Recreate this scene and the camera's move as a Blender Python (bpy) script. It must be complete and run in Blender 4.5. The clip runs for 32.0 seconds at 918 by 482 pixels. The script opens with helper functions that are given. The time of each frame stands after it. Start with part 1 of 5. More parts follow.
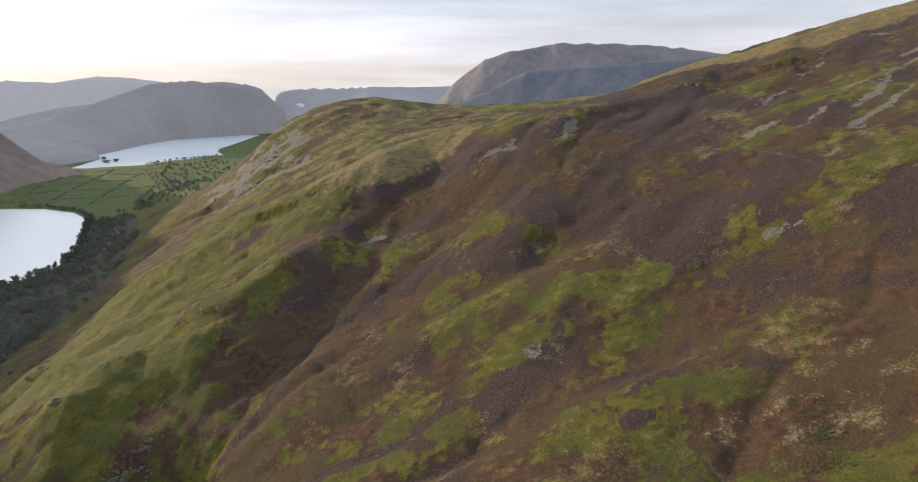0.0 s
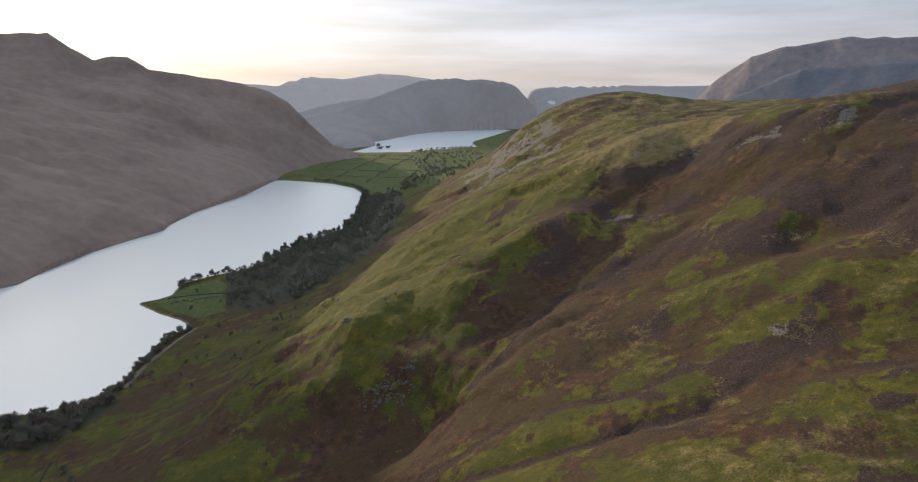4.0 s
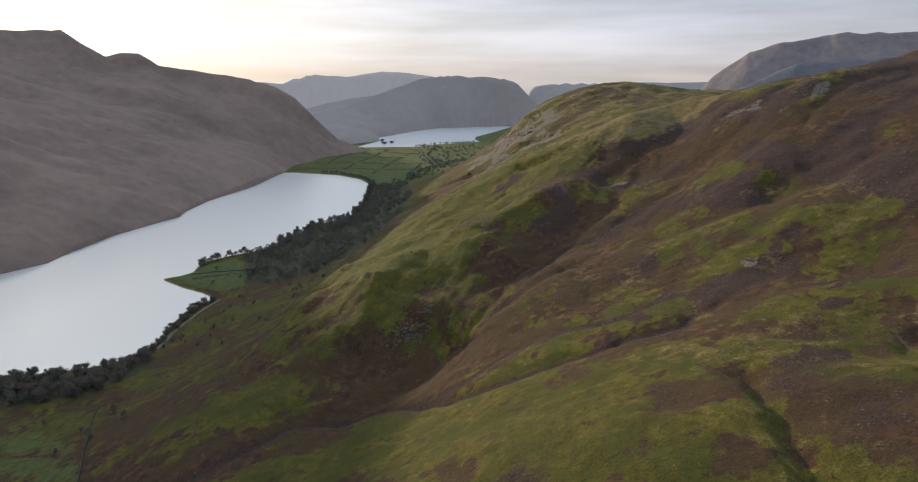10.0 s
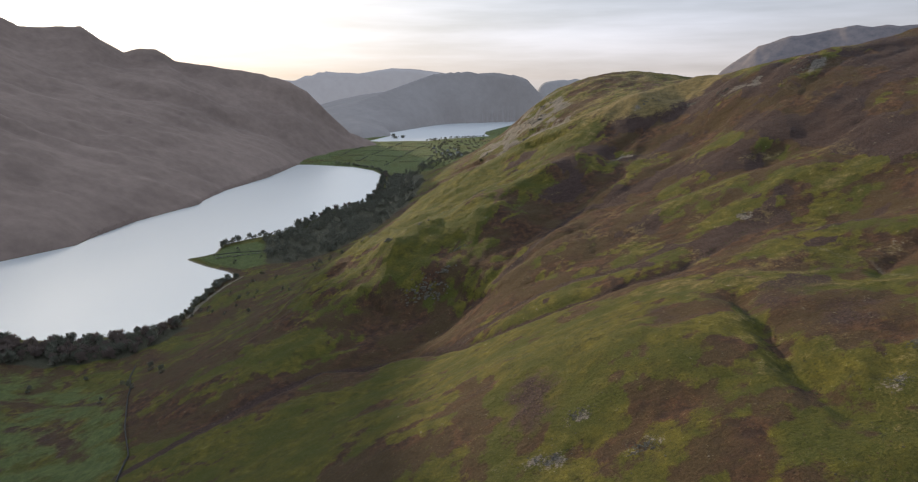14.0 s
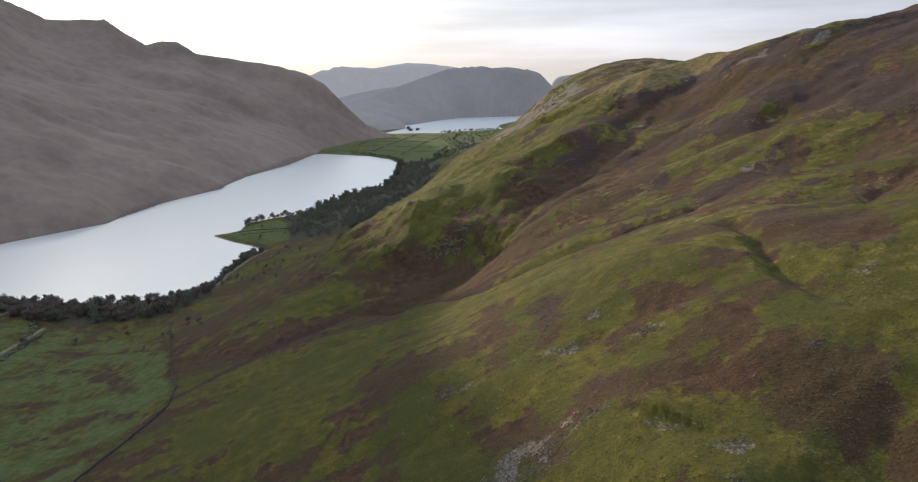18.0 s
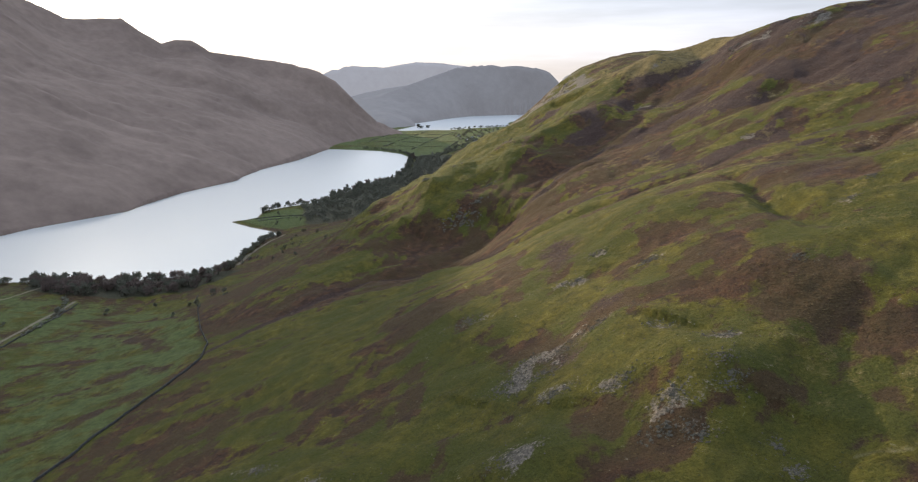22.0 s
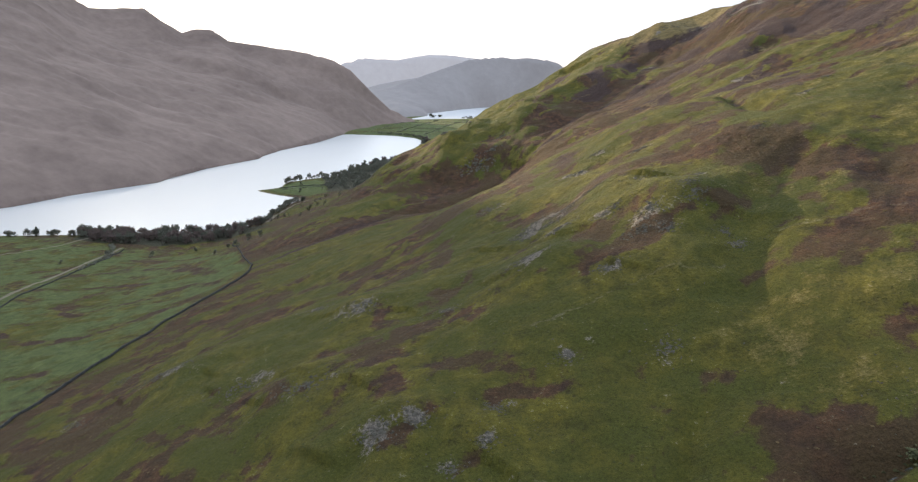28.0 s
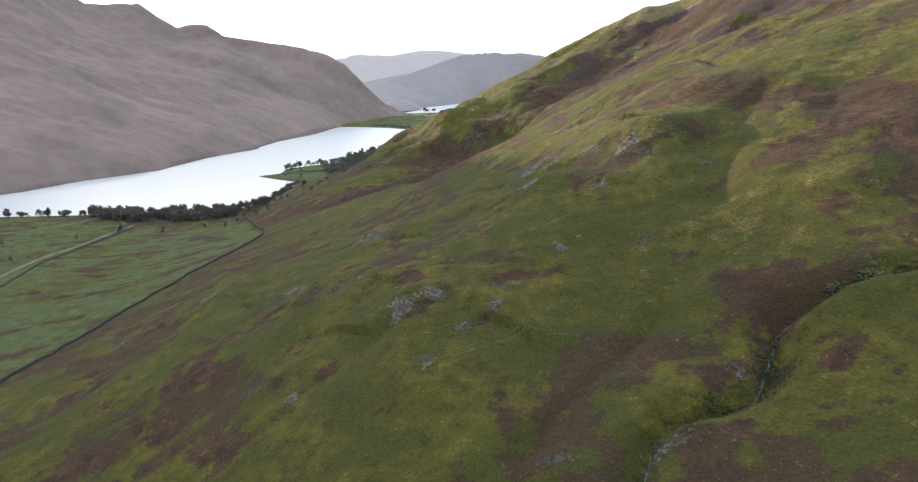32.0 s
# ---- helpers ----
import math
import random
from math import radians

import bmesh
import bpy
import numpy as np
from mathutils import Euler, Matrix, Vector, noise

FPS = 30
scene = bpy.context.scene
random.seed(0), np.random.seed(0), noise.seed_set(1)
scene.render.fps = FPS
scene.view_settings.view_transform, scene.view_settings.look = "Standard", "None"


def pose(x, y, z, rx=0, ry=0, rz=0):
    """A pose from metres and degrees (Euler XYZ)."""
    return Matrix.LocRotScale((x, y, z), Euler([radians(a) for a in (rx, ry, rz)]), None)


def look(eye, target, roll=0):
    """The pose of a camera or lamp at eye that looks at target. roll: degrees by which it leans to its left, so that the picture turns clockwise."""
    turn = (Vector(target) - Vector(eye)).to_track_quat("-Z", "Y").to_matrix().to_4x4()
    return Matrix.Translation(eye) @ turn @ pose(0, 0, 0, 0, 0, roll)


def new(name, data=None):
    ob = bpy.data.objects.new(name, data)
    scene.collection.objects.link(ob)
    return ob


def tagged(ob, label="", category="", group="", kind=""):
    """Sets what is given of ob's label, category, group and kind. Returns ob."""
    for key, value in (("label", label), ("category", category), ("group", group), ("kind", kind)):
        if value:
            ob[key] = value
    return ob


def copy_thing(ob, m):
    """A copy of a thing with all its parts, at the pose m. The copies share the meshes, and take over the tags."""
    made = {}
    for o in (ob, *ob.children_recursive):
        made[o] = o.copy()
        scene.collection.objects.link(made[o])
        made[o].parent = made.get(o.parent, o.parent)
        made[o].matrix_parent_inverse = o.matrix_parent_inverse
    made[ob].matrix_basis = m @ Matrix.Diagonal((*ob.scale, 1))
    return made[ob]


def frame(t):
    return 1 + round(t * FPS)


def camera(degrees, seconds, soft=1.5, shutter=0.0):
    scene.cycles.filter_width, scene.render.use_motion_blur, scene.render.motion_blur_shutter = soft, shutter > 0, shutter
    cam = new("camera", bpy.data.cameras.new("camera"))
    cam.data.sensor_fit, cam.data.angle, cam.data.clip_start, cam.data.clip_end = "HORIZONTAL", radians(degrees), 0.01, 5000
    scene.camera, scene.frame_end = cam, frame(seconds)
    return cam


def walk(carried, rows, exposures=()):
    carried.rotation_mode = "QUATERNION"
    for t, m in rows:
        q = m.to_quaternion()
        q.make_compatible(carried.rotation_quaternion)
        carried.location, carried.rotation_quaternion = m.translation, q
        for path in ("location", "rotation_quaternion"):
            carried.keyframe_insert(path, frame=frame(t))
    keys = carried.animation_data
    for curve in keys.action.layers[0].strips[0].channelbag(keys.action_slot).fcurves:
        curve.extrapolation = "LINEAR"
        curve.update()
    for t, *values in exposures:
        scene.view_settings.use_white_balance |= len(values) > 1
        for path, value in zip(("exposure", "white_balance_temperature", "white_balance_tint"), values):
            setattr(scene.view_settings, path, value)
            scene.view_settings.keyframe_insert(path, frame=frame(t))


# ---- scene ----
cam = camera(71.090, 32.0, soft=1.15, shutter=0.2)

# seconds, x, y, z, tilt, lean, turn
PATH = [
    (0.0, 0.25, 90.05, 356.72, 75.747, -0.102, -18.681),
    (0.5, -1.53, 85.71, 353.92, 75.758, -0.052, -17.524),
    (1.0, -2.63, 81.63, 350.82, 75.734, -0.022, -19.171),
    (1.5, -4.65, 76.99, 348.08, 75.730, 0.002, -19.646),
    (2.0, -7.27, 71.66, 347.08, 75.720, -0.057, -13.679),
    (2.5, -9.54, 65.70, 345.80, 75.724, -0.230, -6.511),
    (3.0, -11.58, 61.41, 344.66, 75.739, -0.300, -2.796),
    (3.5, -13.21, 57.26, 343.29, 75.704, -0.340, 2.210),
    (5.5, -16.66, 36.64, 336.63, 75.721, -0.425, 3.206),
    (6.0, -17.17, 31.69, 334.88, 75.721, -0.358, 3.127),
    (6.5, -17.67, 26.59, 333.58, 75.694, -0.348, 2.541),
    (7.0, -18.18, 21.55, 332.35, 75.739, -0.364, 1.834),
    (7.5, -18.21, 16.78, 330.30, 75.746, -0.264, 1.849),
    (8.0, -17.89, 12.06, 328.57, 75.756, -0.231, 2.051),
    (8.5, -18.29, 6.72, 327.14, 75.761, -0.251, 2.277),
    (9.0, -18.69, 0.87, 325.39, 75.812, -0.236, 2.452),
    (9.5, -19.07, -5.54, 323.15, 75.788, -0.210, 2.661),
    (10.0, -19.52, -11.76, 321.36, 75.738, -0.230, 2.855),
    (10.5, -19.55, -17.83, 320.04, 75.798, -0.203, 2.748),
    (11.0, -19.85, -22.69, 318.74, 75.806, -0.134, 2.849),
    (11.5, -19.95, -26.69, 316.19, 75.776, -0.120, 3.048),
    (12.0, -20.62, -30.96, 313.43, 75.742, -0.097, 3.151),
    (12.5, -20.76, -36.41, 310.55, 75.708, -0.041, 3.236),
    (13.0, -21.33, -42.35, 307.38, 75.676, -0.036, 3.374),
    (13.5, -21.82, -48.25, 303.70, 75.668, 0.007, 3.488),
    (14.0, -22.75, -54.35, 300.32, 75.672, 0.029, 3.646),
    (14.5, -23.71, -59.20, 297.11, 75.620, 0.015, 3.715),
    (16.5, -24.33, -79.93, 283.49, 75.568, 0.098, 4.451),
    (17.0, -24.46, -85.86, 280.08, 75.581, 0.109, 4.586),
    (17.5, -25.10, -92.09, 276.72, 75.594, 0.107, 4.757),
    (18.0, -25.99, -98.41, 273.95, 75.543, 0.104, 4.783),
    (18.5, -26.35, -103.77, 272.71, 75.579, 0.122, 4.814),
    (19.0, -26.56, -108.21, 271.53, 75.617, 0.156, 5.098),
    (19.5, -26.70, -111.81, 269.64, 75.648, 0.173, 5.207),
    (20.0, -26.80, -115.70, 266.75, 75.685, 0.202, 5.285),
    (20.5, -26.80, -120.04, 263.44, 75.713, 0.242, 5.376),
    (21.0, -27.20, -124.11, 259.91, 75.715, 0.261, 5.417),
    (21.5, -27.47, -128.34, 256.29, 75.752, 0.285, 5.498),
    (22.0, -27.94, -132.09, 252.68, 75.711, 0.335, 5.537),
    (22.5, -27.68, -135.52, 248.47, 75.725, 0.335, 5.654),
    (23.0, -27.28, -139.28, 244.55, 75.705, 0.345, 5.775),
    (23.5, -27.23, -143.63, 240.76, 75.719, 0.337, 5.849),
    (24.0, -26.91, -148.48, 237.14, 75.665, 0.337, 5.935),
    (24.5, -26.77, -154.45, 233.94, 75.671, 0.381, 5.986),
    (25.0, -27.08, -161.03, 231.01, 75.672, 0.399, 5.962),
    (25.5, -27.06, -167.70, 227.76, 75.700, 0.351, 6.061),
    (27.5, -27.42, -195.46, 213.47, 75.628, 0.398, 6.443),
    (28.0, -27.51, -203.92, 211.51, 75.564, 0.383, 6.452),
    (28.5, -27.82, -210.77, 209.67, 75.682, 0.406, 6.478),
    (29.0, -28.03, -216.30, 208.34, 75.686, 0.516, 6.446),
    (29.5, -28.26, -221.10, 206.06, 75.638, 0.547, 6.425),
    (30.0, -28.61, -226.36, 203.33, 75.596, 0.522, 6.333),
    (30.5, -28.87, -231.58, 200.20, 75.554, 0.618, 6.182),
    (31.0, -28.79, -236.63, 196.85, 75.519, 0.669, 6.051),
    (31.5, -28.71, -241.85, 193.64, 75.459, 0.697, 5.953),
    (32.0, -28.88, -247.34, 190.41, 75.414, 0.744, 5.771),
]
walk(cam, [(t, pose(*row)) for t, *row in PATH], [(0, 0.45), (2, 0.39), (3.5, 0.10), (9, -0.01), (16, 0.18), (23, 0.50), (28, 0.82), (32, 1.0)])

# ---------------------------------------------------------------- light
SUN_TURN, SUN_UP = -44.0, 9.7          # degrees from +y towards +x, and above the level
VEIL, GLOW_WIDE, GLOW_NEAR = 5.3, 6.0, 26.0
to_sun = Vector((math.sin(radians(SUN_TURN)) * math.cos(radians(SUN_UP)), math.cos(radians(SUN_TURN)) * math.cos(radians(SUN_UP)), math.sin(radians(SUN_UP))))
world = bpy.data.worlds.new("evening_sky")
scene.world = world
world.use_nodes = True
wn, wl = world.node_tree.nodes, world.node_tree.links
wn.clear()


def wmath(op, a, b=0.0):
    node = wn.new("ShaderNodeMath")
    node.operation = op
    for k, value in enumerate((a, b)):
        if isinstance(value, (int, float)):
            node.inputs[k].default_value = value
        else:
            wl.new(value, node.inputs[k])
    return node.outputs["Value"]


def wmix(fac, a, b, blend="MIX"):
    node = wn.new("ShaderNodeMix")
    node.data_type, node.blend_type = "RGBA", blend
    for key, value in (("Factor", fac), ("A", a), ("B", b)):
        if isinstance(value, (int, float)):
            node.inputs[key].default_value = value
        elif isinstance(value, tuple):
            node.inputs[key].default_value = (*value, 1)
        else:
            wl.new(value, node.inputs[key])
    return node.outputs["Result"]


w_out, w_bg = wn.new("ShaderNodeOutputWorld"), wn.new("ShaderNodeBackground")
w_sky = wn.new("ShaderNodeTexSky")
w_sky.sky_type, w_sky.sun_disc = "NISHITA", False
w_sky.sun_elevation, w_sky.sun_rotation = radians(SUN_UP), radians(SUN_TURN)
w_sky.altitude, w_sky.air_density, w_sky.dust_density, w_sky.ozone_density = 300, 1.0, 2.0, 2.0
w_co = wn.new("ShaderNodeTexCoord")
w_map = wn.new("ShaderNodeMapping")
w_map.inputs["Scale"].default_value = (1.3, 1.3, 13.0)
w_map.inputs["Rotation"].default_value = (0.03, 0.0, 0.4)
w_noise = wn.new("ShaderNodeTexNoise")
w_noise.inputs["Scale"].default_value, w_noise.inputs["Detail"].default_value, w_noise.inputs["Roughness"].default_value = 1.4, 6, 0.55
wl.new(w_co.outputs["Generated"], w_map.inputs["Vector"])
wl.new(w_map.outputs["Vector"], w_noise.inputs["Vector"])
# thin high cloud, lit through by the low sun: brighter towards it
w_dot = wn.new("ShaderNodeVectorMath")
w_dot.operation = "DOT_PRODUCT"
w_dot.inputs[1].default_value = to_sun
wl.new(w_co.outputs["Generated"], w_dot.inputs[0])
w_side = wmath("MAXIMUM", w_dot.outputs["Value"], 0.0)
w_glow = wmath("ADD", VEIL, wmath("ADD", wmath("MULTIPLY", wmath("POWER", w_side, 3.0), GLOW_WIDE), wmath("MULTIPLY", wmath("POWER", w_side, 60.0), GLOW_NEAR)))
w_split = wn.new("ShaderNodeSeparateXYZ")
wl.new(w_co.outputs["Generated"], w_split.inputs["Vector"])
w_low = wmath("POWER", wmath("SUBTRACT", 1.0, wmath("MINIMUM", wmath("ABSOLUTE", w_split.outputs["Z"]), 1.0)), 9.0)
w_tone = wmix(wmath("POWER", w_side, 4.0), wmix(w_low, (0.80, 0.955, 1.21), (1.07, 0.985, 0.97)), (1.06, 0.97, 0.86))
w_high = wmath("ADD", 1.0, wmath("MULTIPLY", wmath("MAXIMUM", w_split.outputs["Z"], 0.0), 0.75))
w_veil = wmix(1.0, w_tone, wmath("MULTIPLY", w_glow, w_high), "MULTIPLY")
w_thick = wmath("ADD", 0.55, wmath("MULTIPLY", w_noise.outputs["Fac"], 0.7))
w_light = wmath("ADD", 0.52, wmath("MULTIPLY", w_noise.outputs["Fac"], 0.95))
w_col = wmix(wmath("MINIMUM", w_thick, 1.0), w_sky.outputs["Color"], wmix(1.0, w_veil, w_light, "MULTIPLY"))
wl.new(w_col, w_bg.inputs["Color"])
wl.new(w_bg.outputs["Background"], w_out.inputs["Surface"])
w_bg.inputs["Strength"].default_value = 0.1

sun = new("sun", bpy.data.lights.new("sun", "SUN"))
sun.data.energy, sun.data.angle, sun.data.color = 4.2, radians(0.7), (1.0, 0.80, 0.52)
sun.matrix_world = look((0, 0, 900), Vector((0, 0, 900)) - to_sun)

# ---------------------------------------------------------------- number helpers
def lattice(ix, iy, seed):
    h = (ix.astype(np.int64) * 374761393 + iy.astype(np.int64) * 668265263 + seed * 974711) & 0xFFFFFFFF
    h = ((h ^ (h >> 13)) * 1274126177) & 0xFFFFFFFF
    return ((h ^ (h >> 16)) & 0xFFFF) / 65535.0


def vnoise(x, y, size, seed=0):
    """Smooth noise from -1 to 1 with features of the given size in metres."""
    u, v = x / size, y / size
    i, j = np.floor(u), np.floor(v)
    a, b = u - i, v - j
    a, b = a * a * a * (a * (a * 6 - 15) + 10), b * b * b * (b * (b * 6 - 15) + 10)
    n = lambda p, q: lattice(i + p, j + q, seed)
    return 2 * ((n(0, 0) * (1 - a) + n(1, 0) * a) * (1 - b) + (n(0, 1) * (1 - a) + n(1, 1) * a) * b) - 1


def fbm(x, y, size, octaves=4, seed=0, gain=0.5):
    total, amp, norm = 0.0, 1.0, 0.0
    for k in range(octaves):
        c, s = math.cos(0.7 * k), math.sin(0.7 * k)
        total = total + amp * vnoise(c * x - s * y, s * x + c * y, size / 2.03**k, seed + 17 * k)
        norm, amp = norm + amp, amp * gain
    return total / norm


def ridged(x, y, size, octaves=4, seed=0):
    total, amp, norm = 0.0, 1.0, 0.0
    for k in range(octaves):
        total = total + amp * (1 - 2 * np.abs(vnoise(x + 31 * k, y - 17 * k, size / 2.1**k, seed + 13 * k)))
        norm, amp = norm + amp, amp * 0.5
    return total / norm


def smooth(a, b, v):
    t = np.clip((v - a) / (b - a), 0, 1)
    return t * t * (3 - 2 * t)


def to_line(x, y, line, closed=False):
    """Distance to a polyline, with the value (third number) at the nearest place and the way along it from 0 to 1."""
    best = np.full(np.shape(x), 1e12)
    value, along = np.zeros(np.shape(x)), np.zeros(np.shape(x))
    pts = list(line) + ([line[0]] if closed else [])
    for k, (p, q) in enumerate(zip(pts, pts[1:])):
        ex, ey = q[0] - p[0], q[1] - p[1]
        t = np.clip(((x - p[0]) * ex + (y - p[1]) * ey) / (ex * ex + ey * ey + 1e-9), 0, 1)
        d = (x - p[0] - t * ex) ** 2 + (y - p[1] - t * ey) ** 2
        near = d < best
        best = np.where(near, d, best)
        along = np.where(near, (k + t) / (len(pts) - 1), along)
        if len(p) > 2:
            value = np.where(near, p[2] + t * (q[2] - p[2]), value)
    return np.sqrt(best), value, along


def nearest(x, y, line):
    """The nearest place on a polyline."""
    best, bx, by = np.full(np.shape(x), 1e12), np.zeros(np.shape(x)), np.zeros(np.shape(x))
    for p, q in zip(line, line[1:]):
        ex, ey = q[0] - p[0], q[1] - p[1]
        t = np.clip(((x - p[0]) * ex + (y - p[1]) * ey) / (ex * ex + ey * ey + 1e-9), 0, 1)
        qx, qy = p[0] + t * ex, p[1] + t * ey
        d = (x - qx) ** 2 + (y - qy) ** 2
        bx, by, best = np.where(d < best, qx, bx), np.where(d < best, qy, by), np.minimum(best, d)
    return bx, by


def within(x, y, ring):
    """Signed distance to a closed outline: positive inside."""
    odd = np.zeros(np.shape(x), bool)
    for p, q in zip(ring, ring[1:] + ring[:1]):
        cross = (p[1] > y) != (q[1] > y)
        odd ^= cross & (x < (q[0] - p[0]) * (y - p[1]) / (q[1] - p[1] + 1e-9) + p[0])
    d = to_line(x, y, ring, True)[0]
    return np.where(odd, d, -d)


# ---------------------------------------------------------------- plan of the valley
# shore of the near lake, level 0
LAKE = [(-1150, 420), (-960, 480), (-775, 583), (-661, 600), (-587, 618), (-530, 614), (-470, 640), (-442, 665), (-432, 705), (-440, 760),
        (-446, 821), (-433, 872), (-440, 888), (-457, 901), (-500, 925), (-548, 960), (-551, 968), (-532, 985), (-520, 1005), (-531, 1064),
        (-500, 1110), (-442, 1171), (-430, 1260), (-412, 1370), (-353, 1458), (-350, 1560), (-358, 1659), (-375, 1800), (-392, 1940), (-440, 2040),
        (-529, 2123), (-610, 2150), (-701, 2175), (-738, 2170), (-735, 1980), (-738, 1864), (-770, 1640), (-765, 1490), (-752, 1440), (-800, 1250),
        (-806, 1110), (-800, 1043), (-880, 889), (-905, 780), (-980, 650), (-1180, 560)]
# shore of the far lake
FAR_LAKE = [(-658, 3036), (-600, 3020), (-500, 3045), (-382, 3060), (-290, 3190), (-206, 3230), (-140, 3300), (-80, 3345), (-110, 3500), (-103, 3630),
            (20, 4050), (130, 4450), (60, 4480), (-200, 4330), (-368, 4245), (-480, 4020), (-560, 3800), (-587, 3665), (-640, 3520), (-600, 3330)]

# lines of the near fell: x, y, height
CREST = [(46, 824, 228), (150, 743, 275), (225, 790, 299), (310, 830, 310), (455, 765, 349), (584, 650, 396), (720, 600, 442), (900, 540, 490), (1300, 500, 560)]
MOOR = [(270, 1550, 312), (190, 1490, 294), (112, 1500, 268), (390, 1400, 292), (330, 1500, 306), (120, 960, 225), (200, 965, 255), (290, 965, 281), (360, 1010, 287), (420, 1250, 296), (560, 1000, 325), (800, 1300, 329), (1000, 950, 401), (700, 1600, 291), (1200, 1700, 331)]
DOME_RIB = [(55, 1500, 231), (-20, 1540, 161), (-110, 1600, 100), (-200, 1680, 55), (-290, 1750, 22), (-60, 1080, 140), (50, 1050, 190), (30, 930, 191), (-150, 1180, 82), (-280, 1240, 22), (60, 1250, 199), (-60, 1330, 132), (-170, 1390, 75), (-270, 1480, 28), (150, 1250, 244), (200, 1100, 257)]
FAR_SIDE = [(160, 1780, 250), (20, 1800, 150), (-140, 1800, 60), (-260, 2000, 15), (250, 1800, 239), (200, 2300, 120), (500, 2300, 200), (900, 2300, 260), (0, 2600, 20), (300, 2900, 60)]
UPPER = [(198, 618, 260), (206, 624, 273), (199, 512, 243), (201, 501, 235), (194, 438, 234), (293, 364, 267), (336, 371, 296), (359, 453, 307), (440, 560, 339), (480, 400, 350), (700, 380, 430)]
MIDDLE = [(104, 647, 215), (63, 642, 220), (107, 626, 214), (4, 711, 195), (-41, 590, 172), (-23, 617, 176), (174, 331, 215), (180, 346, 209), (159, 261, 205), (120, 353, 194), (93, 239, 200), (135, 174, 211)]
RIB = [(-158, 608, 121), (-165, 634, 117), (-79, 481, 116), (-72, 491, 125), (-250, 640, 62), (-340, 700, 24), (-300, 850, 30), (-200, 860, 71), (-100, 830, 156), (-400, 800, 10)]
GILL = [(-5, 467, 155), (-60, 380, 108), (-120, 330, 92), (-190, 330, 76), (60, 560, 185)]
FOOT = [(-249, 397, 68), (-287, 325, 45), (-261, 291, 54), (-272, 62, 47), (-444, 250, 24), (-420, 480, 10), (-500, 420, 12), (-640, 500, 6), (-650, 200, 30), (-800, 300, 14), (-330, 560, 30), (-450, 0, 30), (-800, -100, 40)]
SPUR = [(60, 114, 183), (64, 84, 173), (113, 105, 195), (34, 35, 160), (3, 98, 152), (-30, 92, 135), (-61, 184, 134), (-91, 165, 115), (-27, 36, 139), (-61, 35, 122), (-79, 79, 118), (-100, 62, 112), (20, 160, 166), (40, 200, 179)]
LOWER = [(-96, -14, 109), (-103, -17, 104), (-143, 4, 90), (-155, -13, 84), (-68, -48, 112), (15, -24, 132), (48, -38, 141), (82, -15, 159), (-59, -73, 108), (-138, -74, 74)]
RAVINE = [(-18, -95, 108), (6, -111, 112), (35, -87, 121), (55, -74, 137), (110, -60, 147), (-40, -140, 95)]
NEAR = [(60, -130, 123), (140, -110, 150), (20, -200, 110), (-150, -200, 58), (120, -350, 120), (0, -450, 80), (-300, -350, 30), (260, -150, 205), (300, 50, 260), (250, 200, 255), (500, -200, 320), (600, 200, 400), (-300, -150, 38), (400, -500, 240)]
BROW = [(188, 749, 270), (100, 810, 252), (190, 800, 286), (270, 830, 286), (380, 820, 314), (520, 730, 376), (0, 830, 209), (-60, 850, 164), (330, 930, 287), (420, 900, 312)]
BENCH = [(-48, 664, 163), (160, 407, 210), (394, 453, 323), (302, 509, 289), (100, 401, 184), (-171, 520, 114), (10, 353, 150), (-146, 581, 136), (201, 466, 235), (640, 690, 411)]
BANKS = [(139, 230, 209), (24, 87, 161), (36, 63, 162), (-99, 190, 115), (17, 12, 149)]
SPOTS = np.array(CREST + MOOR + DOME_RIB + FAR_SIDE + UPPER + MIDDLE + RIB + GILL + FOOT + SPUR + LOWER + RAVINE + NEAR + BROW + BENCH + BANKS
                 + [(px + 12, py, 3) for px, py in LAKE[2:31:2]] + [(900, 2800, 250), (1500, 1000, 520), (1700, 2300, 300), (900, -900, 400), (-200, -900, 40)], float)


def spline(spots, stiff):
    """A thin plate over the spot heights."""
    n, c = len(spots), spots[:, :2] / 1000
    r2 = ((c[:, None] - c[None]) ** 2).sum(-1)
    k = np.where(r2 > 0, r2 * np.log(r2 + 1e-12), 0) + stiff * np.eye(n)
    p = np.c_[np.ones(n), c]
    sol = np.linalg.solve(np.block([[k, p], [p.T, np.zeros((3, 3))]]), np.r_[spots[:, 2], 0, 0, 0])
    return c, sol


PLATE, BEND = spline(SPOTS, 2e-5)


def plate(x, y):
    out = np.empty(x.shape)
    u, v = x.ravel() / 1000, y.ravel() / 1000
    flat = out.ravel()
    n = len(PLATE)
    for a in range(0, len(u), 60000):
        r2 = (u[a:a + 60000, None] - PLATE[:, 0]) ** 2 + (v[a:a + 60000, None] - PLATE[:, 1]) ** 2 + 1e-12
        flat[a:a + 60000] = (r2 * np.log(r2)) @ BEND[:n] + BEND[n] + BEND[n + 1] * u[a:a + 60000] + BEND[n + 2] * v[a:a + 60000]
    return flat.reshape(x.shape)


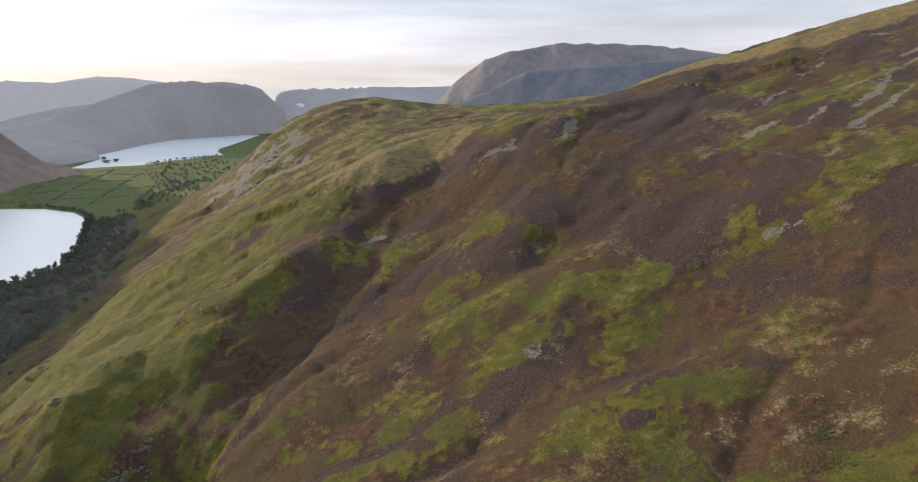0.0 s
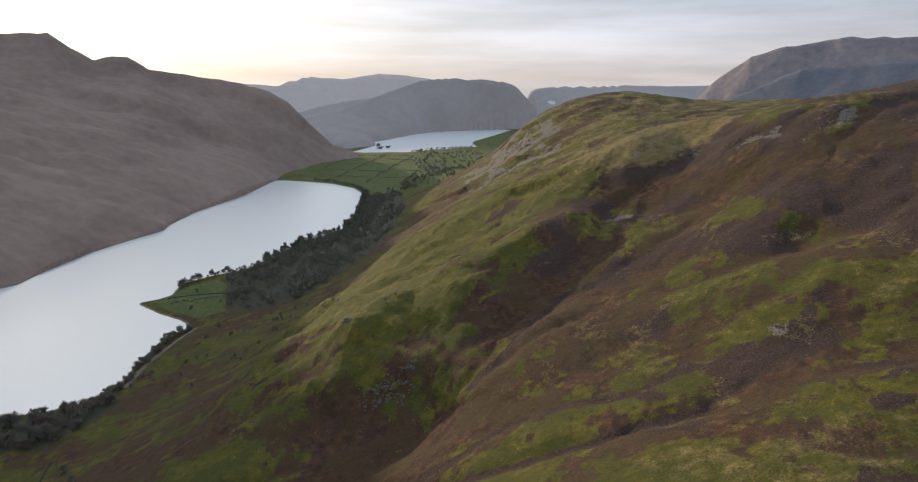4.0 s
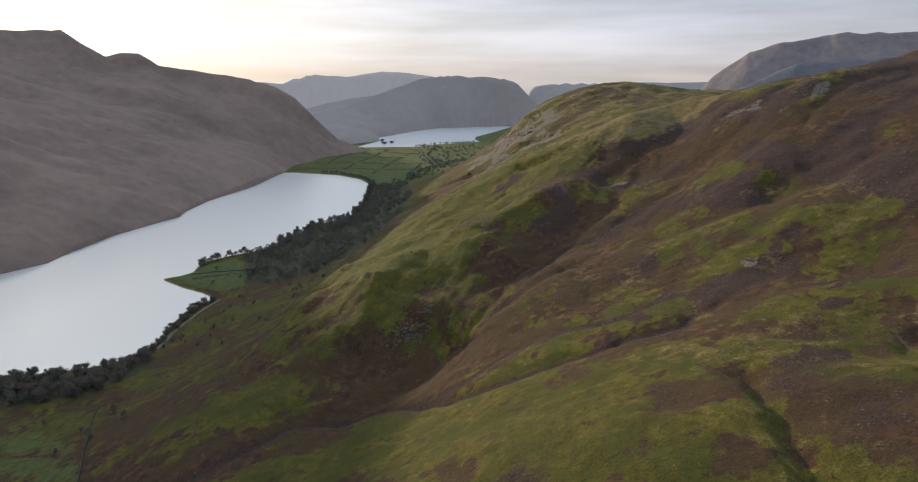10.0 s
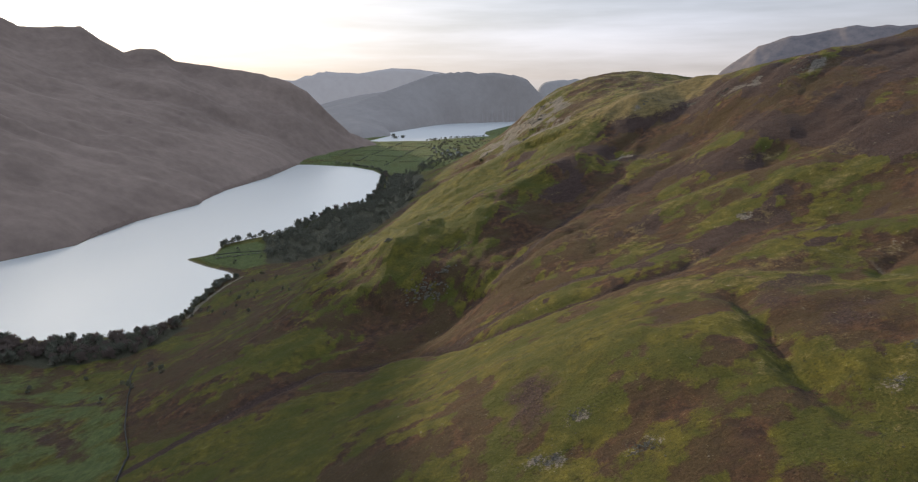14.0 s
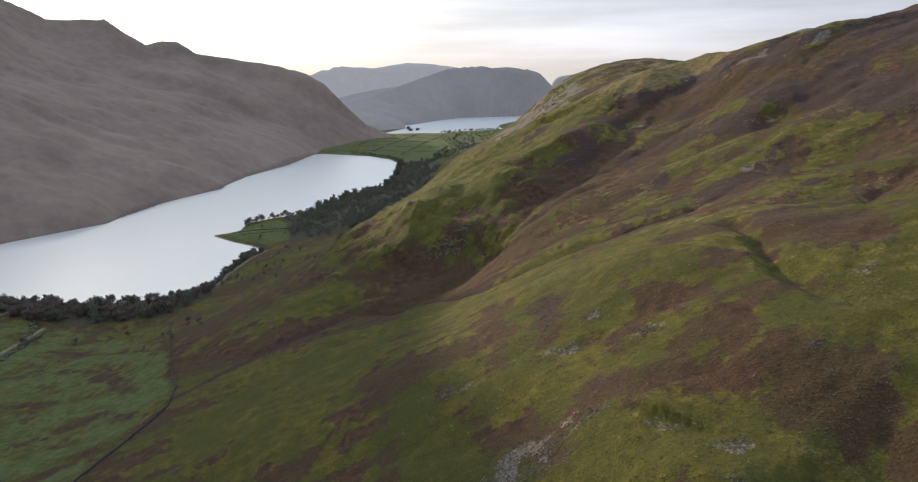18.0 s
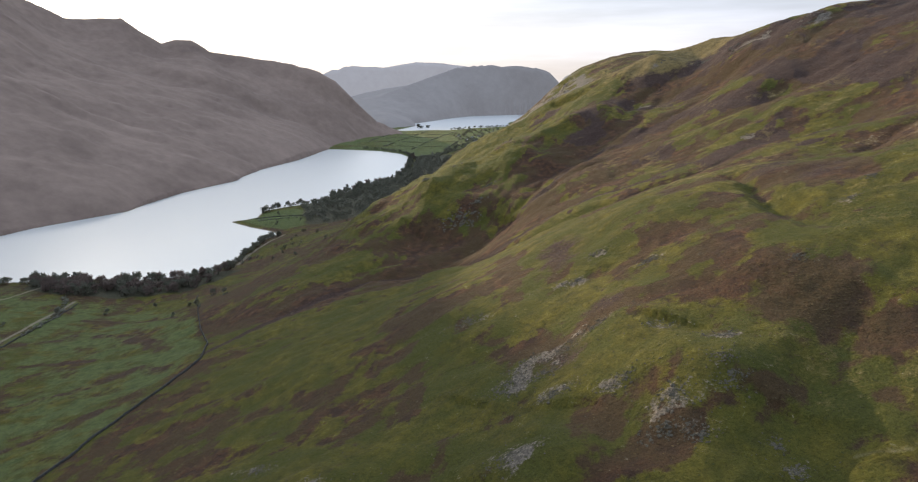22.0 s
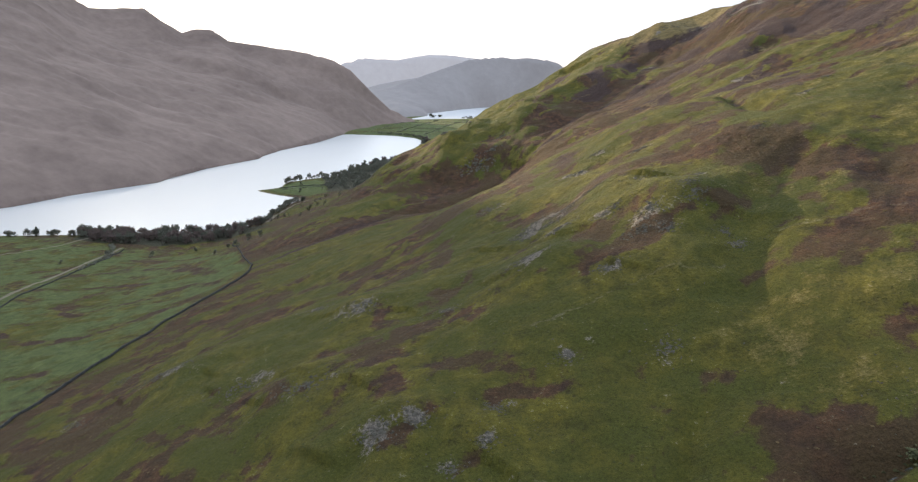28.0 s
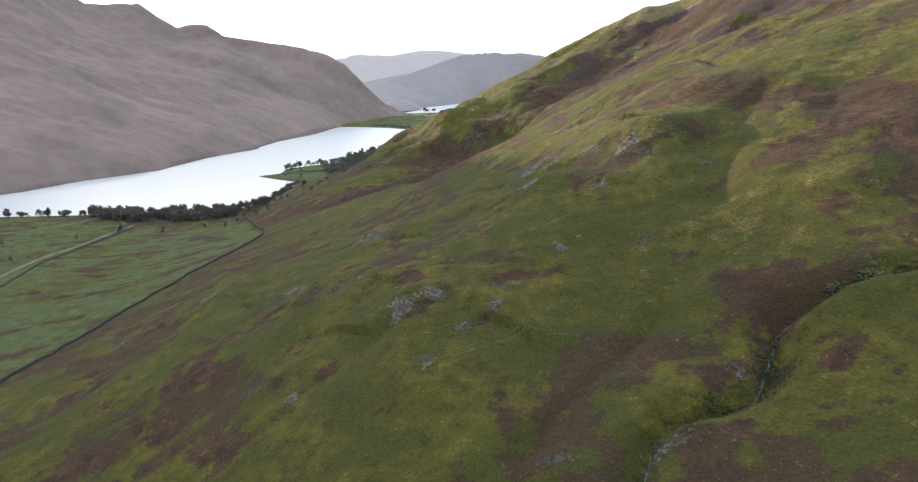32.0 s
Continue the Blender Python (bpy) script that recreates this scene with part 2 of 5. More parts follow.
# mountains: foot outline, crest with heights, steepness of the face
OPPOSITE = dict(foot=[(-1000, 300), (-1180, 560), (-980, 650), (-905, 780), (-880, 889), (-800, 1043), (-806, 1110), (-800, 1250), (-752, 1440), (-765, 1490), (-770, 1640), (-738, 1864),
                      (-737, 2100), (-725, 2300), (-690, 2560), (-560, 2800), (-640, 3000), (-1000, 3200), (-2200, 3300), (-3300, 2400), (-3300, -400), (-1700, -400)],
                # first four crest points, out of view, raised to throw shadow on the near fell
                crest=[(-2300, -100, 620), (-2300, 800, 680), (-2150, 1500, 740), (-1960, 2020, 660), (-1790, 2280, 480), (-1630, 2400, 490), (-1570, 2440, 436), (-1510, 2475, 396), (-1450, 2505, 412), (-1400, 2535, 410),
                       (-1344, 2580, 366), (-1230, 2636, 347), (-1067, 2690, 318), (-938, 2720, 284), (-860, 2740, 240), (-780, 2770, 150), (-690, 2790, 60)], power=0.92)
MELL = dict(foot=[(-700, 3150), (-600, 3330), (-640, 3520), (-587, 3665), (-480, 4020), (-368, 4245), (-200, 4330), (60, 4480), (330, 4540), (420, 4700), (0, 4850), (-1500, 4850), (-1500, 3700), (-1000, 3300)],
            crest=[(-900, 3900, 150), (-650, 4250, 255), (-470, 4480, 325), (-280, 4560, 338), (-150, 4580, 331), (60, 4600, 328), (130, 4600, 304), (190, 4610, 258), (250, 4610, 198), (320, 4620, 120)], power=0.6)
BEHIND = dict(foot=[(-2600, 3500), (-1400, 4300), (-300, 4620), (500, 4640), (500, 4900), (-2600, 4900)],
              crest=[(-2300, 4200, 314), (-1750, 4330, 304), (-1450, 4420, 289), (-1250, 4520, 346), (-1050, 4560, 334), (-800, 4610, 368), (-600, 4640, 356), (-380, 4660, 336), (-100, 4700, 304), (300, 4700, 60)], power=0.6)
GRAS = dict(foot=[(700, 3450), (1050, 3200), (1700, 2750), (2700, 2300), (3500, 2600), (3500, 3700), (2000, 4200), (1100, 3900)],
            crest=[(1050, 3560, 235), (1150, 3520, 340), (1290, 3460, 455), (1430, 3400, 505), (1630, 3310, 541), (1860, 3180, 534), (2090, 3030, 520), (2238, 2920, 505), (2420, 2800, 470), (2800, 2700, 420)], power=0.7)
WHITELESS = dict(foot=[(850, 3000), (1100, 2600), (1600, 2200), (2400, 2000), (2700, 2500), (1800, 2900), (1200, 3250)],
                 crest=[(980, 3010, 240), (1150, 2920, 320), (1270, 2850, 390), (1420, 2750, 405), (1600, 2620, 420), (1900, 2420, 450), (2200, 2300, 470)], power=0.75)
PLAIN = dict(foot=[(250, 4570), (330, 4490), (430, 4400), (900, 3700), (1400, 3900), (1700, 4500), (500, 4890), (190, 4880)],
             crest=[(215, 4700, 288), (420, 4690, 287), (660, 4620, 290), (850, 4520, 298), (1050, 4470, 304), (1400, 4370, 306)], power=0.8)


def near_all(x, y, line):
    """Distance to a polyline and its height there, eased where two stretches are equally near."""
    total, weighted = 0.0, 0.0
    for p, q in zip(line, line[1:]):
        ex, ey = q[0] - p[0], q[1] - p[1]
        t = np.clip(((x - p[0]) * ex + (y - p[1]) * ey) / (ex * ex + ey * ey + 1e-9), 0, 1)
        w = ((x - p[0] - t * ex) ** 2 + (y - p[1] - t * ey) ** 2 + 1.0) ** -3
        total, weighted = total + w, weighted + w * (p[2] + t * (q[2] - p[2]) if len(p) > 2 else 0)
    return total ** (-1 / 6), weighted / total


def mountain(x, y, form, rough, seed):
    d = within(x, y, form["foot"])
    z = np.full(x.shape, -40.0)
    on = d > 0
    px, py, df = x[on], y[on], d[on]
    px, py = px + 1.6 * rough * fbm(px, py, 400, 3, seed), py + 1.6 * rough * fbm(px, py, 400, 3, seed + 5)
    df, _ = near_all(px, py, form["foot"] + form["foot"][:1])
    dc, zc = near_all(px, py, form["crest"])
    up = (df / (df + dc)) ** form["power"]
    gullies = (ridged(px * 0.9 + py * 0.45, py * 0.3, 150, 3, seed) * 0.6 if form is GRAS else 0.5 * fbm(px, py, 330, 3, seed) - 0.75 * ridged(px * 0.22 + py * 0.1, py - 0.35 * px, 170, 3, seed + 1) if form is OPPOSITE else 0.8 * fbm(px, py, 330, 3, seed)) + 0.8 * fbm(px, py, 140, 4, seed + 3)
    z[on] = zc * up + rough * gullies * np.clip(up * (1 - up) * 4, 0, 1) ** 0.7 + rough * 0.06 * fbm(px, py, 60, 3, seed + 9) * up
    return z


FORMS = ((OPPOSITE, 24, 3), (MELL, 9, 21), (BEHIND, 8, 33), (GRAS, 30, 47), (WHITELESS, 18, 55), (PLAIN, 8, 61))


def ground_base(x, y):
    """Heights of the valley and the near fell, and how far inside a lake each point lies."""
    z = plate(x, y)
    lake, far = within(x, y, LAKE), within(x, y, FAR_LAKE)
    flat = 3 + 1.2 * fbm(x, y, 120, 3, 8) + 0.008 * np.minimum(np.maximum(-np.maximum(lake, far), 0), 900)
    z = np.where(y > 1900, flat + (z - flat) * smooth(2900, 1900, y) * smooth(-500, 100, x), z)
    z = np.maximum(z, flat - smooth(0, 30, z - flat))
    z = np.where(x < -560, np.minimum(z, flat + 40), z)
    shore = np.maximum(lake, far)
    z = np.where(shore > 0, -0.12 * shore - 0.2, np.where(shore > -40, 0.35 + (z - 0.35) * smooth(0, 40, -shore), z))
    return z, shore


# watercourses: line, depth, half width (below nought: cut to a sharp notch)
GULLIES = [([(172, 715), (156, 700), (143, 690), (126, 677), (101, 662), (90, 630), (80, 600)], 3.5, -11),
           ([(101, 650), (86, 611), (55, 570), (24, 537), (2, 514), (-13, 479), (-31, 462), (-52, 446), (-70, 430), (-88, 415), (-119, 398), (-151, 388)], 10, -40),
           ([(66, 545), (45, 538), (27, 512), (10, 489), (-5, 469), (-24, 455)], 5, -16),
           ([(100, 395), (72, 380), (37, 390), (7, 394), (-13, 392), (-32, 386), (-60, 384)], 3, -12),
           ([(150, 378), (133, 369), (108, 358), (96, 349), (65, 349), (37, 349), (10, 352), (-16, 360), (-42, 371), (-68, 392), (-89, 397), (-131, 391), (-155, 387), (-176, 368), (-202, 347), (-225, 325), (-262, 290)], 7.5, -15),
           ([(92, 275), (91, 255), (90, 233), (89, 201), (92, 168), (95, 137), (99, 118)], 6, 14),
           ([(90, -73), (75, -73), (63, -73), (55, -74), (40, -77), (34, -88), (27, -101), (17, -106), (6, -109), (2, -113), (-2, -122), (-5, -130), (-14, -150), (-40, -200)], 7, 9),
           ([(96, 92), (80, 72), (62, 54), (50, 38), (46, 18), (42, 0), (36, -14), (26, -30)], 5.5, 25),
           ([(26, -40), (16, -52), (-4, -78), (-18, -95), (-30, -115), (-38, -150)], 2.6, 8),
           ([(330, 330), (270, 300), (215, 290), (165, 262), (150, 240)], 2.5, 9),
           ([(260, 900), (150, 890), (90, 885), (20, 880), (-60, 895), (-140, 925), (-220, 970)], 12, 60)]
# knolls: place, radius, height
KNOLLS = [(-34, 612, 30, 7), (-42, 552, 26, 5), (-96, 572, 20, 5), (-157, 620, 26, 6), (-190, 560, 24, 5), (-82, 490, 26, 7), (-200, 690, 26, 5), (-128, 540, 20, 5), (10, 628, 26, 5), (-120, 500, 18, 3), (6, 82, 26, 6),
          (30, 55, 22, 7), (-22, 40, 18, 3), (40, 215, 30, 5), (-66, -44, 13, 3.5), (-104, 58, 15, 3), (-110, -8, 16, 2.5), (-185, 55, 22, 3), (20, 110, 22, 4), (74, 76, 30, 5), (0, 255, 30, 3)]


# scarps: line, rise of the uphill side, width of the step
SCARPS = [([(60, 745), (110, 742), (150, 735), (195, 705), (215, 672), (285, 630), (330, 645), (400, 640), (470, 640)], 6.0, 9), ([(-36, 84), (-17, 97), (3, 103), (16, 100)], 2.2, 3), ([(-2, 57), (10, 63), (20, 53), (37, 48)], 2.0, 3),
          ([(-32, 34), (-26, 40), (-2, 23)], 1.6, 2.5), ([(-82, -52), (-70, -42), (-55, -42), (-46, -56)], 2.6, 2.5), ([(-116, -10), (-103, 0), (-92, -8)], 1.8, 2.5), ([(-147, 13), (-133, 21), (-122, 14)], 1.6, 2.5),
          ([(-204, 38), (-190, 50), (-178, 48)], 1.8, 3), ([(-112, 54), (-100, 62), (-91, 55)], 1.8, 3), ([(95, 1440), (55, 1380), (20, 1290), (-40, 1270)], 8, 12), ([(-110, 462), (-88, 478), (-60, 474)], 5, 5)]


def fall_lines():
    """Which way the ground falls, on a coarse net."""
    u, v = np.meshgrid(np.arange(-700, 1301, 25.0), np.arange(-500, 2001, 25.0), indexing="ij")
    h = plate(u, v)
    for _ in range(3):
        h[1:-1, 1:-1] = (h[:-2, 1:-1] + h[2:, 1:-1] + h[1:-1, :-2] + h[1:-1, 2:]) / 4
    return np.gradient(h, 25.0)


FALL = fall_lines()


def runnels(x, y, size, seed):
    """Shallow channels with round backs between them, running down the fall of the ground; nought in a channel, one on a back."""
    i, j = np.clip((x + 700) / 25, 0, 79).astype(int), np.clip((y + 500) / 25, 0, 99).astype(int)
    fx, fy = FALL[0][i, j], FALL[1][i, j]
    steep = np.hypot(fx, fy) + 1e-6
    u, v = x + 0.3 * size * fbm(x, y, 1.3 * size, 2, seed + 3), y + 0.3 * size * fbm(x, y, 1.3 * size, 2, seed + 4)
    total, weight = 0.0, 1e-9
    for k in range(6):
        a = k * math.pi / 6
        c, d = math.cos(a), math.sin(a)
        w = np.abs((fx * c + fy * d) / steep) ** 14
        q = np.abs(vnoise((u * c + v * d) / 4.5, v * c - u * d, size, seed + 7 * k))
        q = 0.65 * q + 0.35 * np.abs(vnoise((u * c + v * d) / 4.0 + 57, v * c - u * d - 31, 0.45 * size, seed + 7 * k + 3))
        total, weight = total + w * q, weight + w
    return np.minimum(1.6 * total / weight, 1.2)


def relief(x, y, z, form, shore):
    """Watercourses, knolls and rough ground on top of the plain forms."""
    near = (form == 0) & (shore < -5)
    u, v = x + 5 * fbm(x, y, 30, 2, 71), y + 5 * fbm(x, y, 30, 2, 73)
    out = z.copy()
    for line, depth, wide in GULLIES:
        d, _, along = to_line(u, v, line)
        cut = np.exp(-np.hypot(d, 1.5) / (0.45 * -wide)) if wide < 0 else np.exp(-((d / (0.52 * wide)) ** 2) ** 0.8)
        out = out - near * depth * cut * smooth(0, 0.45 if wide == -40 else 0.2, along) * smooth(1.0, 0.75, along)
    for kx, ky, radius, rise in KNOLLS:
        out = out + near * rise * (1.5 if ky > 400 else 1.15) * np.exp(-(((u - kx) ** 2 + (v - ky) ** 2) / radius**2) ** 1.3)
    for line, rise, wide in SCARPS:
        d, _, _ = to_line(u, v, line)
        gap = 9 * wide
        close = d < 2.5 * gap
        if close.any():
            side = np.where((u[close] * 0.64 + v[close] * 0.77) > 0.64 * nearest(u[close], v[close], line)[0] + 0.77 * nearest(u[close], v[close], line)[1], 1.0, -1.0)
            out[close] = out[close] + 0.55 * rise * np.exp(-((d[close] / gap) ** 2)) * np.tanh(side * d[close] / (1.8 * wide)) * near[close]
    high = smooth(25, 90, z) * near
    far = smooth(300, 900, y)
    steps = np.abs(fbm(x, y, 34, 3, 111))
    ribs = smooth(60, -20, x) * smooth(430, 520, y) * smooth(1000, 900, y)
    out = out + high * (2.4 + 1.6 * far - 2.2 * ribs) * fbm(x, y, 52, 3, 101) + high * ribs * 4.6 * fbm(x, y, 30, 3, 107) + high * (0.8 + 0.9 * far) * (1 - ribs) * (0.35 - steps) * 2
    out = out + high * (2.2 + 2.6 * smooth(280, 480, y)) * (runnels(x, y, 46, 301) - 0.4) * smooth(1700, 1200, y)
    out = out + near * (0.8 * fbm(x, y, 11, 3, 121) + 0.18 * fbm(x, y, 3.1, 2, 131))
    return out


def height(x, y):
    """Height of the near ground under one place or many."""
    x, y = np.atleast_1d(np.asarray(x, float)), np.atleast_1d(np.asarray(y, float))
    z, shore = ground_base(x, y)
    return relief(x, y, z, np.zeros(x.shape, int), shore)

# ---------------------------------------------------------------- materials
def material(name):
    m = bpy.data.materials.new(name)
    m.use_nodes = True
    nt = m.node_tree
    b = nt.nodes["Principled BSDF"]
    b.inputs["Specular IOR Level"].default_value = 0.2
    return m, nt.nodes, nt.links, b


def texture(n, l, scale, detail=4, rough=0.6, stretch=None):
    """Noise in metres of the object's own space."""
    co, tex = n.new("ShaderNodeTexCoord"), n.new("ShaderNodeTexNoise")
    tex.inputs["Scale"].default_value, tex.inputs["Detail"].default_value, tex.inputs["Roughness"].default_value = scale, detail, rough
    if stretch:
        mp = n.new("ShaderNodeMapping")
        mp.inputs["Scale"].default_value = stretch
        l.new(co.outputs["Object"], mp.inputs["Vector"])
        l.new(mp.outputs["Vector"], tex.inputs["Vector"])
    else:
        l.new(co.outputs["Object"], tex.inputs["Vector"])
    return tex.outputs["Fac"]


def ramp(n, l, fac, stops):
    r = n.new("ShaderNodeValToRGB")
    while len(r.color_ramp.elements) < len(stops):
        r.color_ramp.elements.new(0.5)
    for e, (p, c) in zip(r.color_ramp.elements, stops):
        e.position, e.color = p, (*c, 1) if len(c) == 3 else c
    l.new(fac, r.inputs["Fac"])
    return r.outputs["Color"]


def mix(n, l, fac, a, b):
    m = n.new("ShaderNodeMix")
    m.data_type = "RGBA"
    for key, value in (("Factor", fac), ("A", a), ("B", b)):
        if isinstance(value, (float, int)):
            m.inputs[key].default_value = value
        elif isinstance(value, tuple):
            m.inputs[key].default_value = (*value, 1)
        else:
            l.new(value, m.inputs[key])
    return m.outputs["Result"]


def calc(n, l, op, a, b=0.0, clamp=False):
    m = n.new("ShaderNodeMath")
    m.operation, m.use_clamp = op, clamp
    for k, value in enumerate((a, b)):
        if isinstance(value, (float, int)):
            m.inputs[k].default_value = value
        else:
            l.new(value, m.inputs[k])
    return m.outputs["Value"]


def bump(n, l, b, height, strength, distance):
    node = n.new("ShaderNodeBump")
    node.inputs["Strength"].default_value, node.inputs["Distance"].default_value = strength, distance
    l.new(height, node.inputs["Height"])
    l.new(node.outputs["Normal"], b.inputs["Normal"])


def mottled(name, dark, light, scale, rough=0.85, fine=6.0, relief_m=0.1):
    """A surface of two colours at two scales, with matching relief."""
    m, n, l, b = material(name)
    big, small = texture(n, l, scale, 5), texture(n, l, scale * fine, 4, 0.7)
    both = calc(n, l, "ADD", calc(n, l, "MULTIPLY", big, 0.6), calc(n, l, "MULTIPLY", small, 0.4))
    l.new(ramp(n, l, both, [(0.36, dark), (0.64, light)]), b.inputs["Base Color"])
    b.inputs["Roughness"].default_value = rough
    bump(n, l, b, small, 0.5, relief_m)
    return m


# the fell: bracken under grass, heather, rock, bleached grass, pasture, woodland floor and worn ground
M_FELL, n, l, b = material("fell_ground")
one, two = n.new("ShaderNodeAttribute"), n.new("ShaderNodeAttribute")
one.attribute_name, two.attribute_name = "cover", "cover_more"
sep1, sep2 = n.new("ShaderNodeSeparateColor"), n.new("ShaderNodeSeparateColor")
l.new(one.outputs["Color"], sep1.inputs["Color"])
l.new(two.outputs["Color"], sep2.inputs["Color"])
t_big, t_mid, t_fine, t_tuft = texture(n, l, 0.035, 5), texture(n, l, 0.16, 5, 0.65), texture(n, l, 0.9, 5, 0.7), texture(n, l, 2.6, 3, 0.7)


def worn(mask, amount=0.9, sharp=3.0):
    """A mask whose edge is broken up by the mid and fine grain."""
    grain = calc(n, l, "ADD", calc(n, l, "MULTIPLY", t_mid, 0.55), calc(n, l, "MULTIPLY", t_fine, 0.45))
    v = calc(n, l, "ADD", mask, calc(n, l, "MULTIPLY", calc(n, l, "SUBTRACT", grain, 0.5), amount * 2))
    return calc(n, l, "ADD", calc(n, l, "MULTIPLY", calc(n, l, "SUBTRACT", v, 0.5), sharp), 0.5, True)


bracken = mix(n, l, ramp(n, l, t_mid, [(0.40, (0, 0, 0)), (0.60, (1, 1, 1))]), (0.046, 0.026, 0.018), (0.098, 0.050, 0.025))
bracken = mix(n, l, ramp(n, l, t_big, [(0.40, (0, 0, 0)), (0.56, (1, 1, 1))]), bracken, (0.068, 0.044, 0.020))
heather = mix(n, l, ramp(n, l, t_fine, [(0.34, (0, 0, 0)), (0.66, (1, 1, 1))]), (0.034, 0.022, 0.018), (0.076, 0.046, 0.036))
grass = mix(n, l, ramp(n, l, t_mid, [(0.3, (0, 0, 0)), (0.7, (1, 1, 1))]), (0.050, 0.045, 0.011), (0.145, 0.124, 0.017))
grass = mix(n, l, ramp(n, l, t_big, [(0.4, (0, 0, 0)), (0.6, (1, 1, 1))]), grass, (0.066, 0.068, 0.012))
straw = mix(n, l, ramp(n, l, t_mid, [(0.3, (0, 0, 0)), (0.7, (1, 1, 1))]), (0.105, 0.080, 0.032), (0.225, 0.165, 0.066))
rock = mix(n, l, ramp(n, l, t_fine, [(0.3, (0, 0, 0)), (0.7, (1, 1, 1))]), (0.082, 0.070, 0.056), (0.225, 0.190, 0.152))
field = mix(n, l, ramp(n, l, t_mid, [(0.3, (0, 0, 0)), (0.7, (1, 1, 1))]), (0.060, 0.078, 0.026), (0.115, 0.136, 0.042))
floor = mix(n, l, t_fine, (0.035, 0.038, 0.024), (0.085, 0.075, 0.045))
track = mix(n, l, t_fine, (0.17, 0.14, 0.10), (0.28, 0.24, 0.18))
col = mix(n, l, worn(sep1.outputs["Red"], 0.95, 3.2), bracken, grass)
col = mix(n, l, worn(sep1.outputs["Green"], 0.8, 3.0), col, heather)
col = mix(n, l, worn(one.outputs["Alpha"], 0.9, 2.5), col, straw)
col = mix(n, l, worn(sep2.outputs["Red"], 0.9, 1.5), col, field)
col = mix(n, l, worn(sep2.outputs["Green"], 0.8, 3.0), col, floor)
col = mix(n, l, worn(sep1.outputs["Blue"], 1.7, 4.5), col, rock)
col = mix(n, l, worn(sep2.outputs["Blue"], 0.4, 1.8), col, track)
tuft = calc(n, l, "ADD", -0.42, calc(n, l, "MULTIPLY", calc(n, l, "ADD", t_tuft, t_fine), 1.36))
grain = n.new("ShaderNodeMix")
grain.data_type, grain.blend_type = "RGBA", "MULTIPLY"
grain.inputs["Factor"].default_value = 1.0
l.new(col, grain.inputs["A"])
l.new(tuft, grain.inputs["B"])
l.new(grain.outputs["Result"], b.inputs["Base Color"])
b.inputs["Roughness"].default_value = 0.95
lift = calc(n, l, "ADD", calc(n, l, "MULTIPLY", t_fine, 1.0), calc(n, l, "ADD", calc(n, l, "MULTIPLY", t_tuft, 0.35), calc(n, l, "MULTIPLY", t_mid, 2.2)))
bump(n, l, b, lift, 0.9, 1.5)

M_OPPOSITE = mottled("shaded_fell", (0.155, 0.112, 0.092), (0.250, 0.184, 0.150), 0.0035, 0.95, 9.0, 0.5)


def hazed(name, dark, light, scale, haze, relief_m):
    """Distance: a plain hill colour, with the haze of lit air added as an even glow."""
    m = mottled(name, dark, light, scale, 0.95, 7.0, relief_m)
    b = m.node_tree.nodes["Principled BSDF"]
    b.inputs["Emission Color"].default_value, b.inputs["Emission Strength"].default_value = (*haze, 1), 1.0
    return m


# hills that give off no light: the emission imitates haze, strongest on the skyline
M_FAR_WEST = hazed("haze_glow_fell_blue", (0.090, 0.088, 0.092), (0.140, 0.136, 0.138), 0.003, (0.092, 0.090, 0.096), 1.0)
M_FAR_SKYLINE = hazed("haze_glow_fell_pale", (0.10, 0.105, 0.13), (0.15, 0.155, 0.18), 0.003, (0.205, 0.200, 0.205), 1.5)
M_FAR_SPUR = hazed("haze_glow_fell_dark", (0.035, 0.04, 0.05), (0.085, 0.085, 0.09), 0.008, (0.036, 0.042, 0.058), 3.0)
M_FAR_EAST = hazed("haze_glow_fell_brown", (0.060, 0.056, 0.058), (0.180, 0.142, 0.125), 0.004, (0.040, 0.044, 0.060), 4.0)
M_PLAIN = hazed("haze_glow_plain", (0.11, 0.115, 0.12), (0.16, 0.16, 0.16), 0.006, (0.105, 0.105, 0.118), 2.0)

M_WATER, n, l, b = material("lake_water")
b.inputs["Base Color"].default_value, b.inputs["Roughness"].default_value = (0.50, 0.52, 0.52, 1), 0.3
b.inputs["Specular IOR Level"].default_value, b.inputs["IOR"].default_value = 1.0, 1.50
gust = texture(n, l, 0.006, 3, 0.5, (1.0, 0.35, 1.0))
l.new(calc(n, l, "ADD", 0.28, calc(n, l, "MULTIPLY", gust, 0.10)), b.inputs["Roughness"])
b.inputs["Metallic"].default_value = 0.32

M_ROCK = mottled("grey_rock", (0.048, 0.044, 0.032), (0.142, 0.126, 0.100), 0.9, 0.9, 5.0, 0.15)
M_STONE = mottled("wall_stone", (0.032, 0.031, 0.028), (0.100, 0.096, 0.088), 0.8, 0.9, 4.0, 0.1)
M_BARK = mottled("bark", (0.03, 0.024, 0.018), (0.075, 0.06, 0.045), 1.5, 0.9, 4.0, 0.05)


